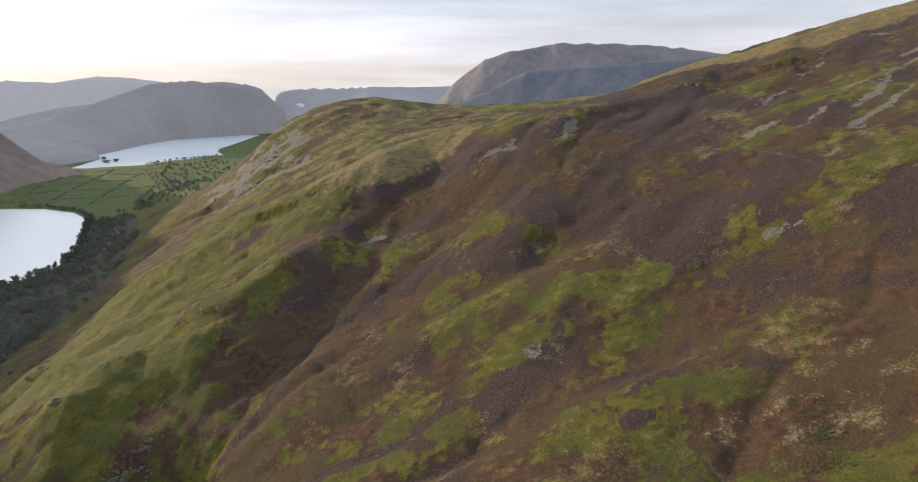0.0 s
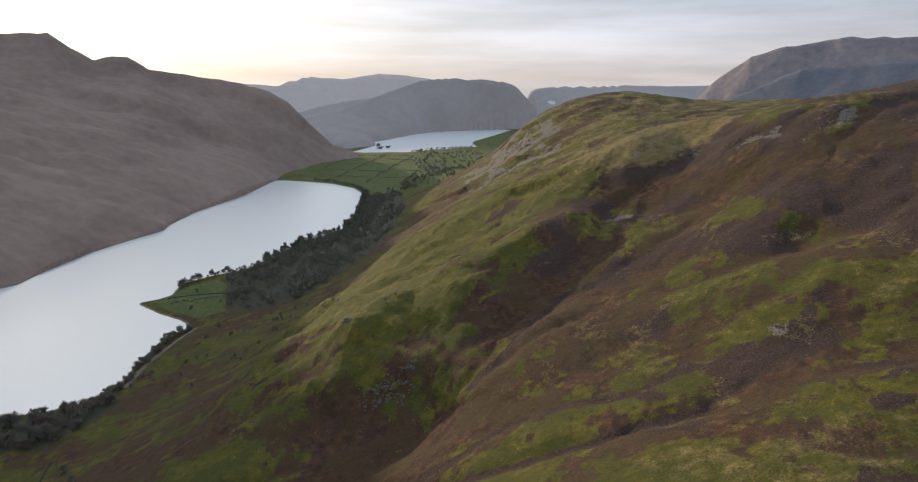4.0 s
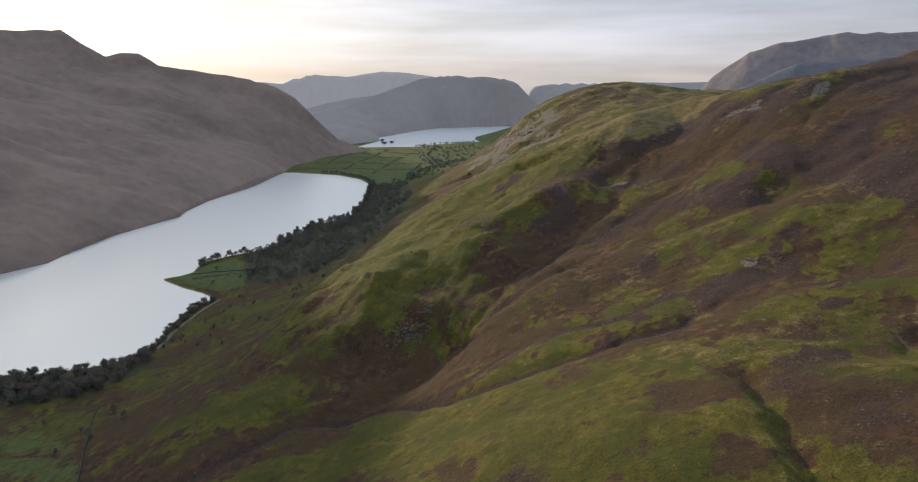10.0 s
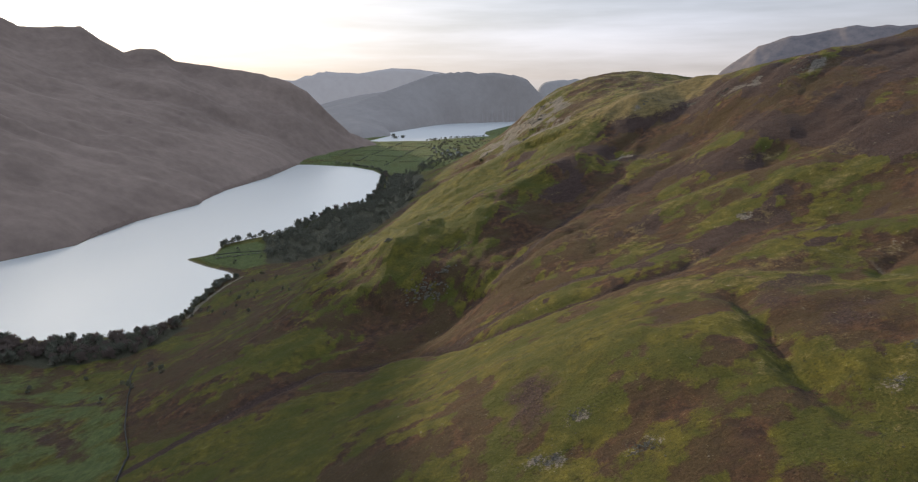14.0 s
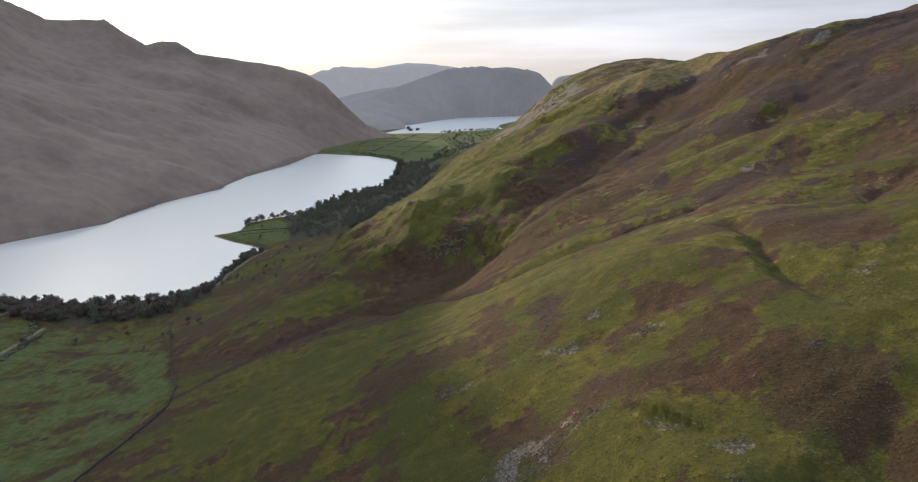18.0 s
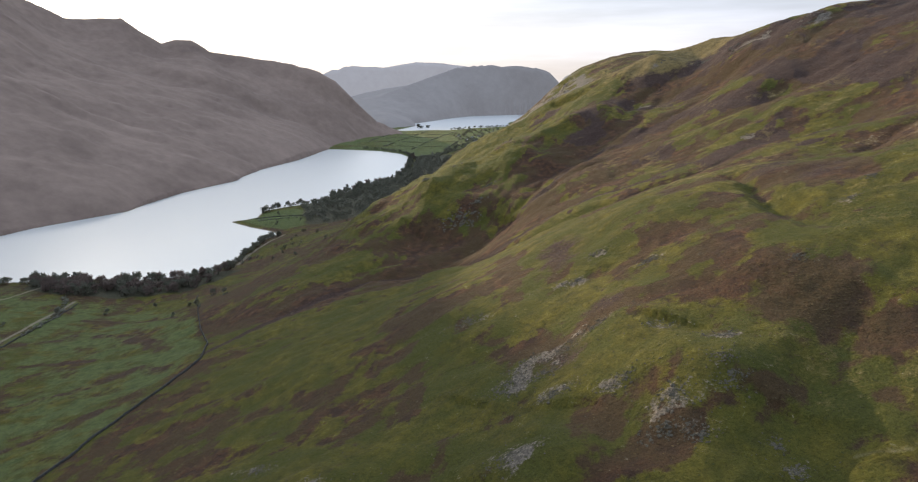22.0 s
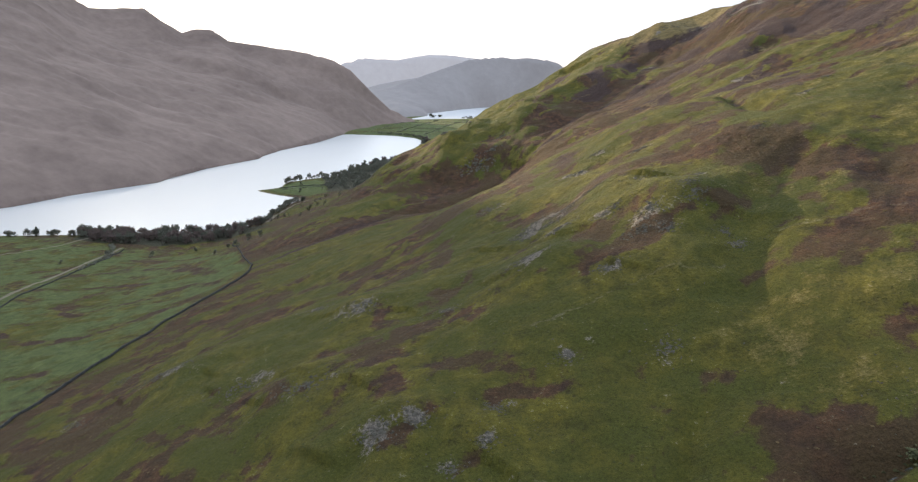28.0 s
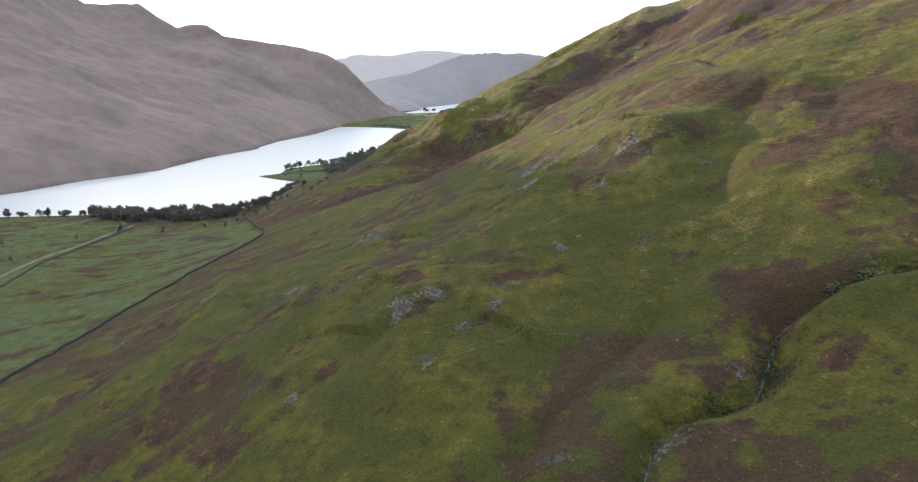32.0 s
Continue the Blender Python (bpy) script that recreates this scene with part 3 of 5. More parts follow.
def leafage(name, dark, light, through_leaf=0.32):
    m, n, l, b = material(name)
    geo = n.new("ShaderNodeNewGeometry")
    tone = ramp(n, l, geo.outputs["Random Per Island"], [(0.0, dark), (1.0, light)])
    l.new(mix(n, l, texture(n, l, 0.6, 3), tone, dark), b.inputs["Base Color"])
    b.inputs["Roughness"].default_value = 0.8
    # leaves let part of the light through
    thin, both = n.new("ShaderNodeBsdfTranslucent"), n.new("ShaderNodeMixShader")
    l.new(tone, thin.inputs["Color"])
    both.inputs["Fac"].default_value = through_leaf
    l.new(b.outputs["BSDF"], both.inputs[1])
    l.new(thin.outputs["BSDF"], both.inputs[2])
    l.new(both.outputs["Shader"], n["Material Output"].inputs["Surface"])
    return m


M_LEAF = leafage("leaves_dull_green", (0.120, 0.118, 0.088), (0.235, 0.225, 0.165))
M_LEAF_BROWN = leafage("leaves_turning_brown", (0.140, 0.104, 0.088), (0.250, 0.186, 0.152))
M_PINE = leafage("pine_needles", (0.085, 0.090, 0.068), (0.150, 0.155, 0.112))
M_HEATHER = leafage("heather_clump", (0.072, 0.053, 0.026), (0.175, 0.125, 0.058))
M_BUSH = leafage("pale_bush_leaves", (0.085, 0.092, 0.044), (0.185, 0.185, 0.095), 0.25)
M_SCRUB = leafage("beck_scrub", (0.042, 0.042, 0.018), (0.092, 0.088, 0.034))
M_TUSSOCK = leafage("grass_tussock", (0.048, 0.052, 0.016), (0.125, 0.112, 0.032))

# ---------------------------------------------------------------- ground
HUB = (-25.0, -400.0)
COLS, ROWS = 960, 800

# patches: centre, half width across, half width along
GREEN_UPPER = [(213, 470, 16, 24), (200, 510, 8, 5), (188, 538, 8, 5), (227, 409, 18, 15), (204, 417, 14, 15), (176, 432, 18, 10), (144, 405, 17, 13), (176, 342, 6, 6), (122, 494, 16, 19), (239, 326, 29, 9),
               (229, 383, 21, 7), (14, 421, 21, 8), (209, 364, 10, 8), (312, 332, 18, 5), (275, 381, 22, 8), (305, 512, 23, 14), (18, 607, 34, 15), (55, 427, 21, 7)]
GREEN_SPUR = [(-67, 328, 34, 30), (-37, 339, 31, 20), (43, 266, 40, 34), (52, 204, 31, 25), (10, 261, 18, 25), (-199, 620, 30, 60), (-110, 598, 30, 50), (4, 622, 36, 25), (-201, 410, 40, 28), (-257, 437, 24, 40),
              (71, 150, 17, 11), (148, 221, 17, 17), (42, 232, 42, 40), (14, 250, 20, 30), (-74, 340, 40, 26), (-126, 238, 18, 80), (-70, 173, 11, 45), (-110, 149, 17, 31), (101, 127, 25, 10), (78, 166, 16, 12)]
GREEN_LOW = [(-220, 411, 32, 30), (20, 110, 9, 7), (-167, 185, 23, 45), (106, 168, 28, 16), (-97, 127, 13, 50), (-117, 99, 19, 50), (-36, -37, 22, 11), (-96, -31, 20, 12), (-7, 6, 26, 11), (9, 15, 22, 11),
             (-158, 45, 20, 20), (-167, -7, 26, 30), (29, -45, 14, 9), (114, 95, 28, 16), (17, -68, 13, 6), (-73, -70, 20, 8), (37, -123, 18, 13), (13, -92, 9, 5), (-41, -76, 17, 5), (-102, -53, 20, 15), (63, -87, 8, 6)]
BROWN = [(157, 386, 20, 20), (179, 504, 25, 20), (207, 336, 25, 18), (228, 313, 12, 12), (164, 687, 34, 35), (276, 328, 45, 22), (262, 462, 45, 36), (254, 531, 42, 30), (122, 711, 23, 25), (215, 690, 30, 22), (270, 640, 32, 22), (330, 600, 35, 22),
         (10, 126, 11, 7), (-36, 257, 7, 40), (-117, 418, 30, 14), (117, 188, 18, 30), (-117, 153, 6, 45), (-99, 198, 6, 45), (-233, 373, 50, 20)]
BOGS = [([(-430, 268), (-418, 257), (-387, 243), (-345, 272), (-318, 300), (-297, 283)], 6), ([(-520, 372), (-485, 379), (-452, 400), (-400, 392), (-350, 362), (-315, 330)], 6), ([(-480, 455), (-439, 448), (-395, 440), (-360, 420)], 5),
        ([(-420, 195), (-380, 180), (-338, 178), (-300, 215)], 6), ([(-560, 300), (-500, 318), (-440, 325), (-380, 330)], 4), ([(-420, 110), (-370, 105), (-320, 120)], 7), ([(-400, 40), (-350, 45), (-305, 70)], 6)]
BANDS = [([(-104, 227), (-115, 153), (-120, 117), (-130, 96)], 6), ([(-82, 161), (-72, 96), (-71, 56)], 5), ([(-177, 198), (-192, 165), (-206, 137), (-219, 108), (-220, 75)], 15), ([(-238, 203), (-250, 168), (-257, 115), (-256, 60)], 14),
         ([(-60, 400), (-131, 395), (-176, 365), (-237, 352), (-278, 347)], 18), ([(-62, 110), (-67, 57)], 5), ([(-300, 520), (-320, 470), (-345, 430)], 14)]
BROWN_LOW = [(98, 34, 30, 26), (64, 4, 18, 16), (108, -8, 26, 20), (85, 58, 14, 12), (20, 430, 42, 40), (-22, 402, 34, 22), (58, 470, 36, 40), (-70, 395, 40, 14), (70, 88, 21, 26), (-156, 483, 40, 40), (-57, 65, 11, 16), (-185, 113, 26, 45), (-210, 90, 21, 50), (38, -63, 8, 7), (66, 12, 14, 9), (-289, 66, 30, 40), (-92, 141, 5, 50), (-94, 97, 4, 60), (72, 200, 9, 7), (40, 175, 10, 9), (-10, 190, 8, 16), (50, 40, 9, 10), (-60, 440, 30, 18)]
BRACKEN_NEAR = [(-232, 133, 49, 52), (-208, 146, 22, 21), (-142, 152, 27, 10), (-120, 158, 12, 28), (-36, 59, 10, 17), (60, 12, 9, 11), (80, 38, 13, 12), (-6, 51, 11, 9), (-208, 267, 42, 19), (-76, 92, 5, 30), (23, -35, 7, 6), (40, -69, 8, 3),
                (44, -90, 8, 3), (20, -94, 8, 5), (10, -26, 7, 4), (-13, -80, 9, 7), (-108, -58, 13, 6), (-160, -28, 13, 11), (-28, -33, 12, 3), (49, -101, 5, 6), (75, 2, 12, 12), (92, -25, 16, 12), (62, -10, 9, 9)]
BRACKEN_SPUR = [(6, 146, 26, 13), (-30, 214, 6, 50), (0, 113, 13, 6), (-87, 206, 10, 24), (-120, 170, 7, 41), (-42, 149, 8, 9), (18, 56, 6, 3), (41, 87, 5, 6), (-41, 232, 9, 33), (70, 195, 9, 8), (132, 207, 9, 11), (111, 175, 9, 11),
                (129, 284, 21, 16), (-89, 436, 30, 19), (-138, 364, 42, 18), (68, 235, 12, 10), (-2, 315, 22, 12)]
GRASS_NEAR = [(3, -91, 7, 14), (50, -36, 8, 4), (30, -56, 4, 3), (-6, -98, 5, 6), (32, -75, 4, 2), (-48, -32, 12, 6), (-28, -54, 11, 5), (-100, 141, 13, 32), (-198, 266, 30, 20), (47, 184, 26, 12), (-21, 170, 8, 12), (-7, 138, 7, 4),
              (57, 104, 4, 17), (49, 74, 6, 8), (97, 115, 10, 10), (18, 212, 13, 11), (-65, 313, 25, 30), (44, 199, 16, 13), (-22, 218, 7, 26), (-119, 507, 35, 11), (72, 165, 10, 12)]
NEAR_CRAGS = [(-100, 54, 13, 8), (-140, 17, 14, 7), (-195, 55, 16, 7), (-106, -7, 14, 6), (-69, -46, 7, 6), (-58, -43, 5, 4), (-47, -60, 4, 3), (-58, -74, 4, 3), (-121, -59, 4, 3), (-231, 36, 7, 4), (-132, 87, 8, 5), (-234, 80, 8, 4),
              (13, -23, 5, 4), (-16, -21, 3, 3), (-38, -54, 4, 3), (-30, 41, 8, 6), (-1, 18, 5, 4), (2, 108, 9, 6), (-11, 104, 11, 7), (-33, 93, 10, 8), (-18, 93, 9, 6), (5, 62, 7, 5), (-15, 73, 8, 5), (34, 46, 6, 4), (44, 20, 4, 3), (-60, 29, 5, 4)]
MORE_CRAGS = [(18, 46, 7, 6), (13, 36, 7, 5), (39, 71, 5, 4), (23, 89, 6, 4), (-3, 168, 9, 5), (30, 154, 7, 5), (11, 186, 8, 5), (74, 107, 4, 4), (-53, 168, 10, 6), (34, 54, 5, 4), (23, 32, 5, 4), (41, 28, 3, 3), (-37, -40, 4, 3),
              (-101, -72, 2, 3), (-21, -117, 3, 2), (5, -117, 5, 4), (25, -92, 2, 4), (110, 150, 5, 4), (125, 165, 4, 4)]
HEATH_LOW = [(-6, 208, 13, 26), (104, 235, 12, 16), (-13, 100, 14, 12), (60, 250, 10, 14), (120, 200, 12, 16), (8, 126, 12, 8)]
SCRUB = [(210, 265, 7, 9), (193, 241, 7, 7), (203, 253, 6, 6), (345, 366, 7, 14), (34, -92, 5, 8), (20, -104, 6, 4)]
GREY_HEATH = [(221, 265, 42, 28), (184, 279, 16, 14)]
SCREES = [(149, 400, 6, 5), (-29, 100, 5, 10), (39, 71, 7, 4), (-25, 109, 6, 5), (106, 640, 9, 12)]
SCREE_RUNS = [([(539, 494), (498, 483), (437, 451)], 8), ([(489, 452), (428, 432), (401, 424)], 6), ([(527, 577), (496, 568)], 7), ([(466, 560), (430, 545)], 5), ([(397, 486), (365, 483)], 11),
              ([(423, 468), (394, 461)], 6), ([(373, 413), (359, 410)], 4), ([(622, 562), (592, 577)], 10), ([(308, 368), (290, 384)], 6), ([(560, 470), (500, 440), (450, 415)], 5), ([(580, 520), (545, 508)], 7)]
PATHS = [([(304, 644), (330, 567), (350, 517), (351, 455), (349, 403)], 1.2), ([(95, 17), (81, 19), (69, 19), (57, 21)], 0.9), ([(37, 9), (27, 8), (15, 8), (-2, 3), (-13, -1), (-26, -5)], 0.7),
         ([(153, 300), (166, 273), (166, 258), (164, 236)], 1.3), ([(-417, 870), (-420, 840), (-424, 782), (-426, 739), (-420, 695)], 2.6), ([(-262, 1330), (-268, 1430), (-268, 1508), (-285, 1678), (-298, 1843)], 3.0),
         ([(-480, 230), (-505, 320), (-511, 380), (-527, 457), (-538, 522)], 1.7), ([(-700, 420), (-639, 498), (-624, 526), (-614, 575)], 1.8), ([(-50, -75), (-28, -66), (-10, -70), (0, -84), (8, -98)], 0.5)]
GREEN_STRIP = [(352, 412), (345, 390), (342, 370), (342, 350), (340, 325), (336, 290)]
WOOD = [(-430, 1175), (-350, 1290), (-300, 1400), (-270, 1600), (-300, 1800), (-350, 1900), (-330, 1650), (-322, 1480), (-385, 1390), (-405, 1280)]
WOOD_SLOPE = [(-430, 1000), (-470, 1110), (-425, 1200), (-395, 1370), (-335, 1470), (-338, 1700), (-365, 1880), (-280, 1880), (-230, 1640), (-200, 1420), (-205, 1200), (-225, 1020), (-280, 930), (-350, 905), (-400, 930)]
WOOD_SHORE = [(-640, 592), (-545, 606), (-470, 632), (-432, 660), (-395, 645), (-400, 600), (-430, 560), (-500, 540), (-580, 545), (-630, 560)]
SPIT_FIELD = [(-535, 968), (-515, 1000), (-520, 1045), (-470, 1075), (-400, 1010), (-385, 930), (-430, 905), (-490, 935)]


def patches(x, y, items, soft=0.45):
    out = np.zeros(x.shape)
    for cx, cy, a, c in items:
        near = (np.abs(x - cx) < 2 * a) & (np.abs(y - cy) < 2 * c)
        if near.any():
            d = np.hypot((x[near] - cx) / a, (y[near] - cy) / c)
            out[near] = np.maximum(out[near], smooth(1 + soft, 1 - soft, d))
    return out


def covers(x, y, z, shore):
    """Which growth lies where: two sets of four masks."""
    wx, wy = x + 9 * fbm(x, y, 28, 4, 201), y + 9 * fbm(x, y, 28, 4, 205)
    n1, n2, n3 = fbm(x, y, 90, 4, 211), fbm(x, y, 26, 4, 215), fbm(x, y, 9, 3, 219)
    streak = 1.5 * (runnels(x, y, 46, 301) - 0.45) + 0.8 * (runnels(x, y, 19, 341) - 0.45)
    tx, ty = x + 5 * fbm(x, y, 11, 3, 241), y + 5 * fbm(x, y, 11, 3, 245)
    upper = patches(tx, ty, GREEN_UPPER, 0.35) * (0.75 + 0.5 * n3)
    green = np.maximum(upper, np.maximum(np.maximum(patches(wx, wy, GREEN_SPUR), patches(wx, wy, GREEN_LOW)), patches(tx, ty, GRASS_NEAR, 0.35)))
    dark = patches(wx, wy, BROWN)
    rust = patches(tx, ty, BRACKEN_NEAR + BRACKEN_SPUR, 0.6)
    brown = np.maximum(np.maximum(dark, patches(wx, wy, BROWN_LOW)), 0.85 * rust)
    green = green * (1 - 0.6 * rust)
    for line, wide in BANDS:
        brown = np.maximum(brown, smooth(wide * 1.5, wide * 0.5, to_line(wx, wy, line)[0]))
    bias = -0.10 + 0.17 * smooth(130, 20, x) * smooth(420, 250, y) + 0.34 * smooth(70, -40, x) * smooth(410, 500, y) - 0.27 * smooth(40, 150, x) * smooth(270, 360, y) - 0.06 * smooth(100, 0, y) + 0.22 * smooth(860, 960, y) + 0.12 * smooth(940, 1020, y) * smooth(60, 120, x) + 0.12 * smooth(-80, -150, x) * smooth(330, 240, y)
    bias = bias - 0.36 * smooth(150, 70, z) * smooth(400, 470, y) * smooth(1000, 900, y) - 0.25 * np.exp(-((to_line(x, y, GULLIES[1][0])[0] / 45) ** 2)) - 0.15 * np.exp(-((to_line(x, y, GULLIES[2][0])[0] / 25) ** 2))
    bias = bias - 0.55 * smooth(70, -10, x) * smooth(900, 970, y) * smooth(1900, 1700, y) * smooth(20, 40, z)
    g = np.clip(0.40 + 2.1 * (bias + 0.42 * n1 + 0.38 * n2 + 0.36 * n3 + 0.22 * fbm(x, y, 4.5, 2, 229) + 0.46 * streak + 0.28 * fbm(x, y, 52, 3, 101)) + (0.42 + 0.35 * n3) * green + 0.35 * upper - 0.75 * brown, 0, 1)
    g = np.maximum(g, smooth(9, 3, to_line(wx, wy, GREEN_STRIP)[0]))
    isle = fbm(wx, wy, 42, 4, 261) + 0.18 * n3
    upper_side = smooth(20, 110, x) * smooth(230, 330, y)
    need = 0.28 - 0.13 * upper_side - 0.26 * smooth(150, 260, x) * smooth(380, 480, y)
    h = smooth(need, need + 0.10, isle + 0.35 * dark - 0.45 * green + 0.1 * patches(wx, wy, GREY_HEATH)) * smooth(-60, 20, x) * smooth(180, 300, y)
    h = h * (1 - 0.9 * smooth(800, 880, y - 0.2 * x))
    h = np.maximum(h, (0.6 + 0.5 * n3) * patches(tx, ty, HEATH_LOW, 0.6))
    for k in (2, 3, 4):
        h = np.maximum(h, (0.9 + 0.4 * n3) * smooth(6.5, 2.5, to_line(x, y, GULLIES[k][0])[0]))
    crest, _, _ = to_line(x, y, CREST)
    beyond = smooth(-40, 60, y - np.interp(x, [c[0] for c in CREST], [c[1] for c in CREST])) * smooth(20, 120, x)
    s = np.clip(0.98 * np.maximum(smooth(60, 15, crest) * smooth(40, 130, x) * (y > 500), 0.30 * beyond) + 0.55 * n2 + 0.2 * streak, 0, 1) * smooth(-30, 60, x)
    grey = patches(tx, ty, GREY_HEATH, 0.4)
    s = np.maximum(s, (0.24 + 0.4 * n3) * grey)
    g, h = g * (1 - 0.85 * grey), h * (1 - 0.8 * grey)
    r = np.clip((0.72 + 0.6 * n3) * patches(wx, wy, SCREES, 0.45) + (0.16 + 0.35 * n3) * patches(wx, wy, GREY_HEATH) + 0.28 * n3 * smooth(350, 450, x) - 0.05, 0, 1)
    r = np.maximum(r, (0.33 + 0.85 * n3) * patches(tx, ty, NEAR_CRAGS + MORE_CRAGS, 0.7))
    for line, wide in SCREE_RUNS:
        d, _, way = to_line(wx, wy, line)
        r = np.maximum(r, (0.66 + 0.9 * n3) * smooth(wide * 0.9, wide * 0.2, d / (0.45 + 0.9 * way)))
    west_crags = smooth(-110, -40, x) * smooth(150, 95, x) * smooth(1130, 1220, y) * smooth(1600, 1480, y)
    r = np.maximum(r, 0.85 * west_crags * smooth(-0.25, 0.3, n2))
    r = np.maximum(r, 0.7 * smooth(22, 6, to_line(wx, wy, [(150, 728), (195, 700), (215, 668), (280, 625), (300, 640)])[0]) * smooth(0.0, 0.4, n2))
    edge = np.interp(y, [-400, -90, 35, 140, 238, 280, 318, 360, 424, 470], [-330, -300, -289, -280, -264, -258, -272, -300, -336, -390])
    f = smooth(4, -10, x - edge) * smooth(560, 470, y + 0.3 * (x + 500))
    g = np.maximum(g, f * np.clip(0.62 + 0.6 * n2, 0, 1))
    f = f * np.clip(0.60 + 0.9 * n2 + 0.5 * fbm(x * 0.3, y * 1.2, 9, 3, 255) + 0.9 * fbm(x * 0.6 + y * 0.5, y * 0.9 - x * 0.5, 20, 4, 251) + 0.5 * n3, 0, 1)
    for line, wide in BOGS:
        bog = smooth(wide * 1.6, wide * 0.4, to_line(wx, wy, line)[0]) * np.clip(0.75 + 0.9 * n3, 0, 1)
        f, g, h = f * (1 - 0.9 * bog), g * (1 - 0.75 * bog), np.maximum(h, 0.55 * bog)
    f = np.maximum(f, smooth(1900, 1990, y) * smooth(30, 12, z) * np.clip(0.72 + 0.6 * n1 + 0.4 * n2, 0, 1))
    f = np.maximum(f, smooth(-6, 6, within(x, y, SPIT_FIELD)))
    w = np.maximum(np.maximum(smooth(-12, 12, within(wx, wy, WOOD_SLOPE)), smooth(-8, 8, within(wx, wy, WOOD))), smooth(-6, 6, within(wx, wy, WOOD_SHORE)))
    f = f * (1 - w)
    p = np.zeros(x.shape)
    for line, wide in PATHS:
        p = np.maximum(p, (0.72 if wide > 1.5 else 0.33) * smooth(wide * 2.0, wide * 0.7, to_line(x + 1.5 * n2, y + 2 * n3, line)[0]))
    p = np.maximum(p, smooth(-5, -1, shore) * (shore < 0.5))
    return np.stack([g, h, r, s], -1), np.stack([f, w, p, 0 * p], -1)


def grid_mesh(name, x, y, z, keep=None):
    n, m = x.shape
    i, j = np.meshgrid(np.arange(n), np.arange(m - 1), indexing="ij")
    i2 = (i + 1) % n
    quads = np.stack([i * m + j, i * m + j + 1, i2 * m + j + 1, i2 * m + j], -1).reshape(-1, 4)
    co = np.stack([x, y, z], -1).reshape(-1, 3)
    used = None
    if keep is not None:
        quads = quads[keep.ravel()[quads].any(1)]
        used, quads = np.unique(quads, return_inverse=True)
        quads, co = quads.reshape(-1, 4), co[used]
    me = bpy.data.meshes.new(name)
    me.vertices.add(len(co))
    me.vertices.foreach_set("co", co.astype(np.float32).ravel())
    me.loops.add(quads.size)
    me.loops.foreach_set("vertex_index", quads.astype(np.int32).ravel())
    me.polygons.add(len(quads))
    me.polygons.foreach_set("loop_start", np.arange(0, quads.size, 4, dtype=np.int32))
    me.polygons.foreach_set("use_smooth", np.ones(len(quads), bool))
    me.update(calc_edges=True)
    return me


turn = np.radians(np.r_[np.linspace(-46, 44, COLS), np.linspace(44, 314, 92)[1:-1]])
reach = np.r_[np.linspace(4, 190, 14)[:-1], np.geomspace(190, 5450, ROWS)]
ga, gr = np.meshgrid(turn, reach, indexing="ij")
gx, gy = HUB[0] + gr * np.sin(ga), HUB[1] + gr * np.cos(ga)
gz, gshore = ground_base(gx, gy)
low = gz.copy()
gz = relief(gx, gy, gz, np.zeros(gx.shape, int), gshore)
me = grid_mesh("ground", gx, gy, gz)
for name, values in zip(("cover", "cover_more"), covers(gx, gy, low, gshore)):
    at = me.attributes.new(name, "FLOAT_COLOR", "POINT")
    at.data.foreach_set("color", values.astype(np.float32).ravel())
me.materials.append(M_FELL)
ground = tagged(new("ground", me), "fellside of bracken, heather and grass above a lake valley", "ground", kind="structure")

# the backdrop fells and plain carry their haze as glow in the material
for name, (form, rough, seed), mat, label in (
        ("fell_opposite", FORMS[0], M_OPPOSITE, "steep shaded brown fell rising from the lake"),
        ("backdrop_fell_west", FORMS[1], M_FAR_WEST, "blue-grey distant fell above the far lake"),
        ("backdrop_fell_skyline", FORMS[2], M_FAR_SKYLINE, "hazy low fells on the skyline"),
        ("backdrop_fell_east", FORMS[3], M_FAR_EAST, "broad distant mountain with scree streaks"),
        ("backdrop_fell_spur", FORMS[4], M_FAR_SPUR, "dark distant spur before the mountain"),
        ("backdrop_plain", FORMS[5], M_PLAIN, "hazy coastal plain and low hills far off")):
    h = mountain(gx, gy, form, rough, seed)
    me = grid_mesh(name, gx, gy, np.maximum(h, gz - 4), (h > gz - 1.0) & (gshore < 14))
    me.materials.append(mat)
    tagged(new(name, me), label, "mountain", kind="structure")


def water(name, ring, level, label):
    """A water sheet that runs a little way under its banks."""
    bm = bmesh.new()
    face = bm.faces.new([bm.verts.new((px, py, level)) for px, py in ring])
    face.normal_update()
    if face.normal.z < 0:
        face.normal_flip()
    bmesh.ops.triangulate(bm, faces=bm.faces[:])
    me = bpy.data.meshes.new(name)
    bm.to_mesh(me)
    bm.free()
    me.materials.append(M_WATER)
    return tagged(new(name, me), label, "lake", kind="structure")


water("water_near_lake", LAKE, 0.0, "long silvery lake in the valley bottom")
M_WATER_FAR = M_WATER.copy()
wb = M_WATER_FAR.node_tree.nodes["Principled BSDF"]
M_WATER_FAR.node_tree.links.remove(wb.inputs["Roughness"].links[0])
wb.inputs["Roughness"].default_value = 0.6
wb.inputs["Base Color"].default_value, wb.inputs["Metallic"].default_value = (0.46, 0.47, 0.47, 1), 0.42
far_water = water("water_far_lake", FAR_LAKE, -0.05, "pale lake beyond green fields")
far_water.data.materials.clear()
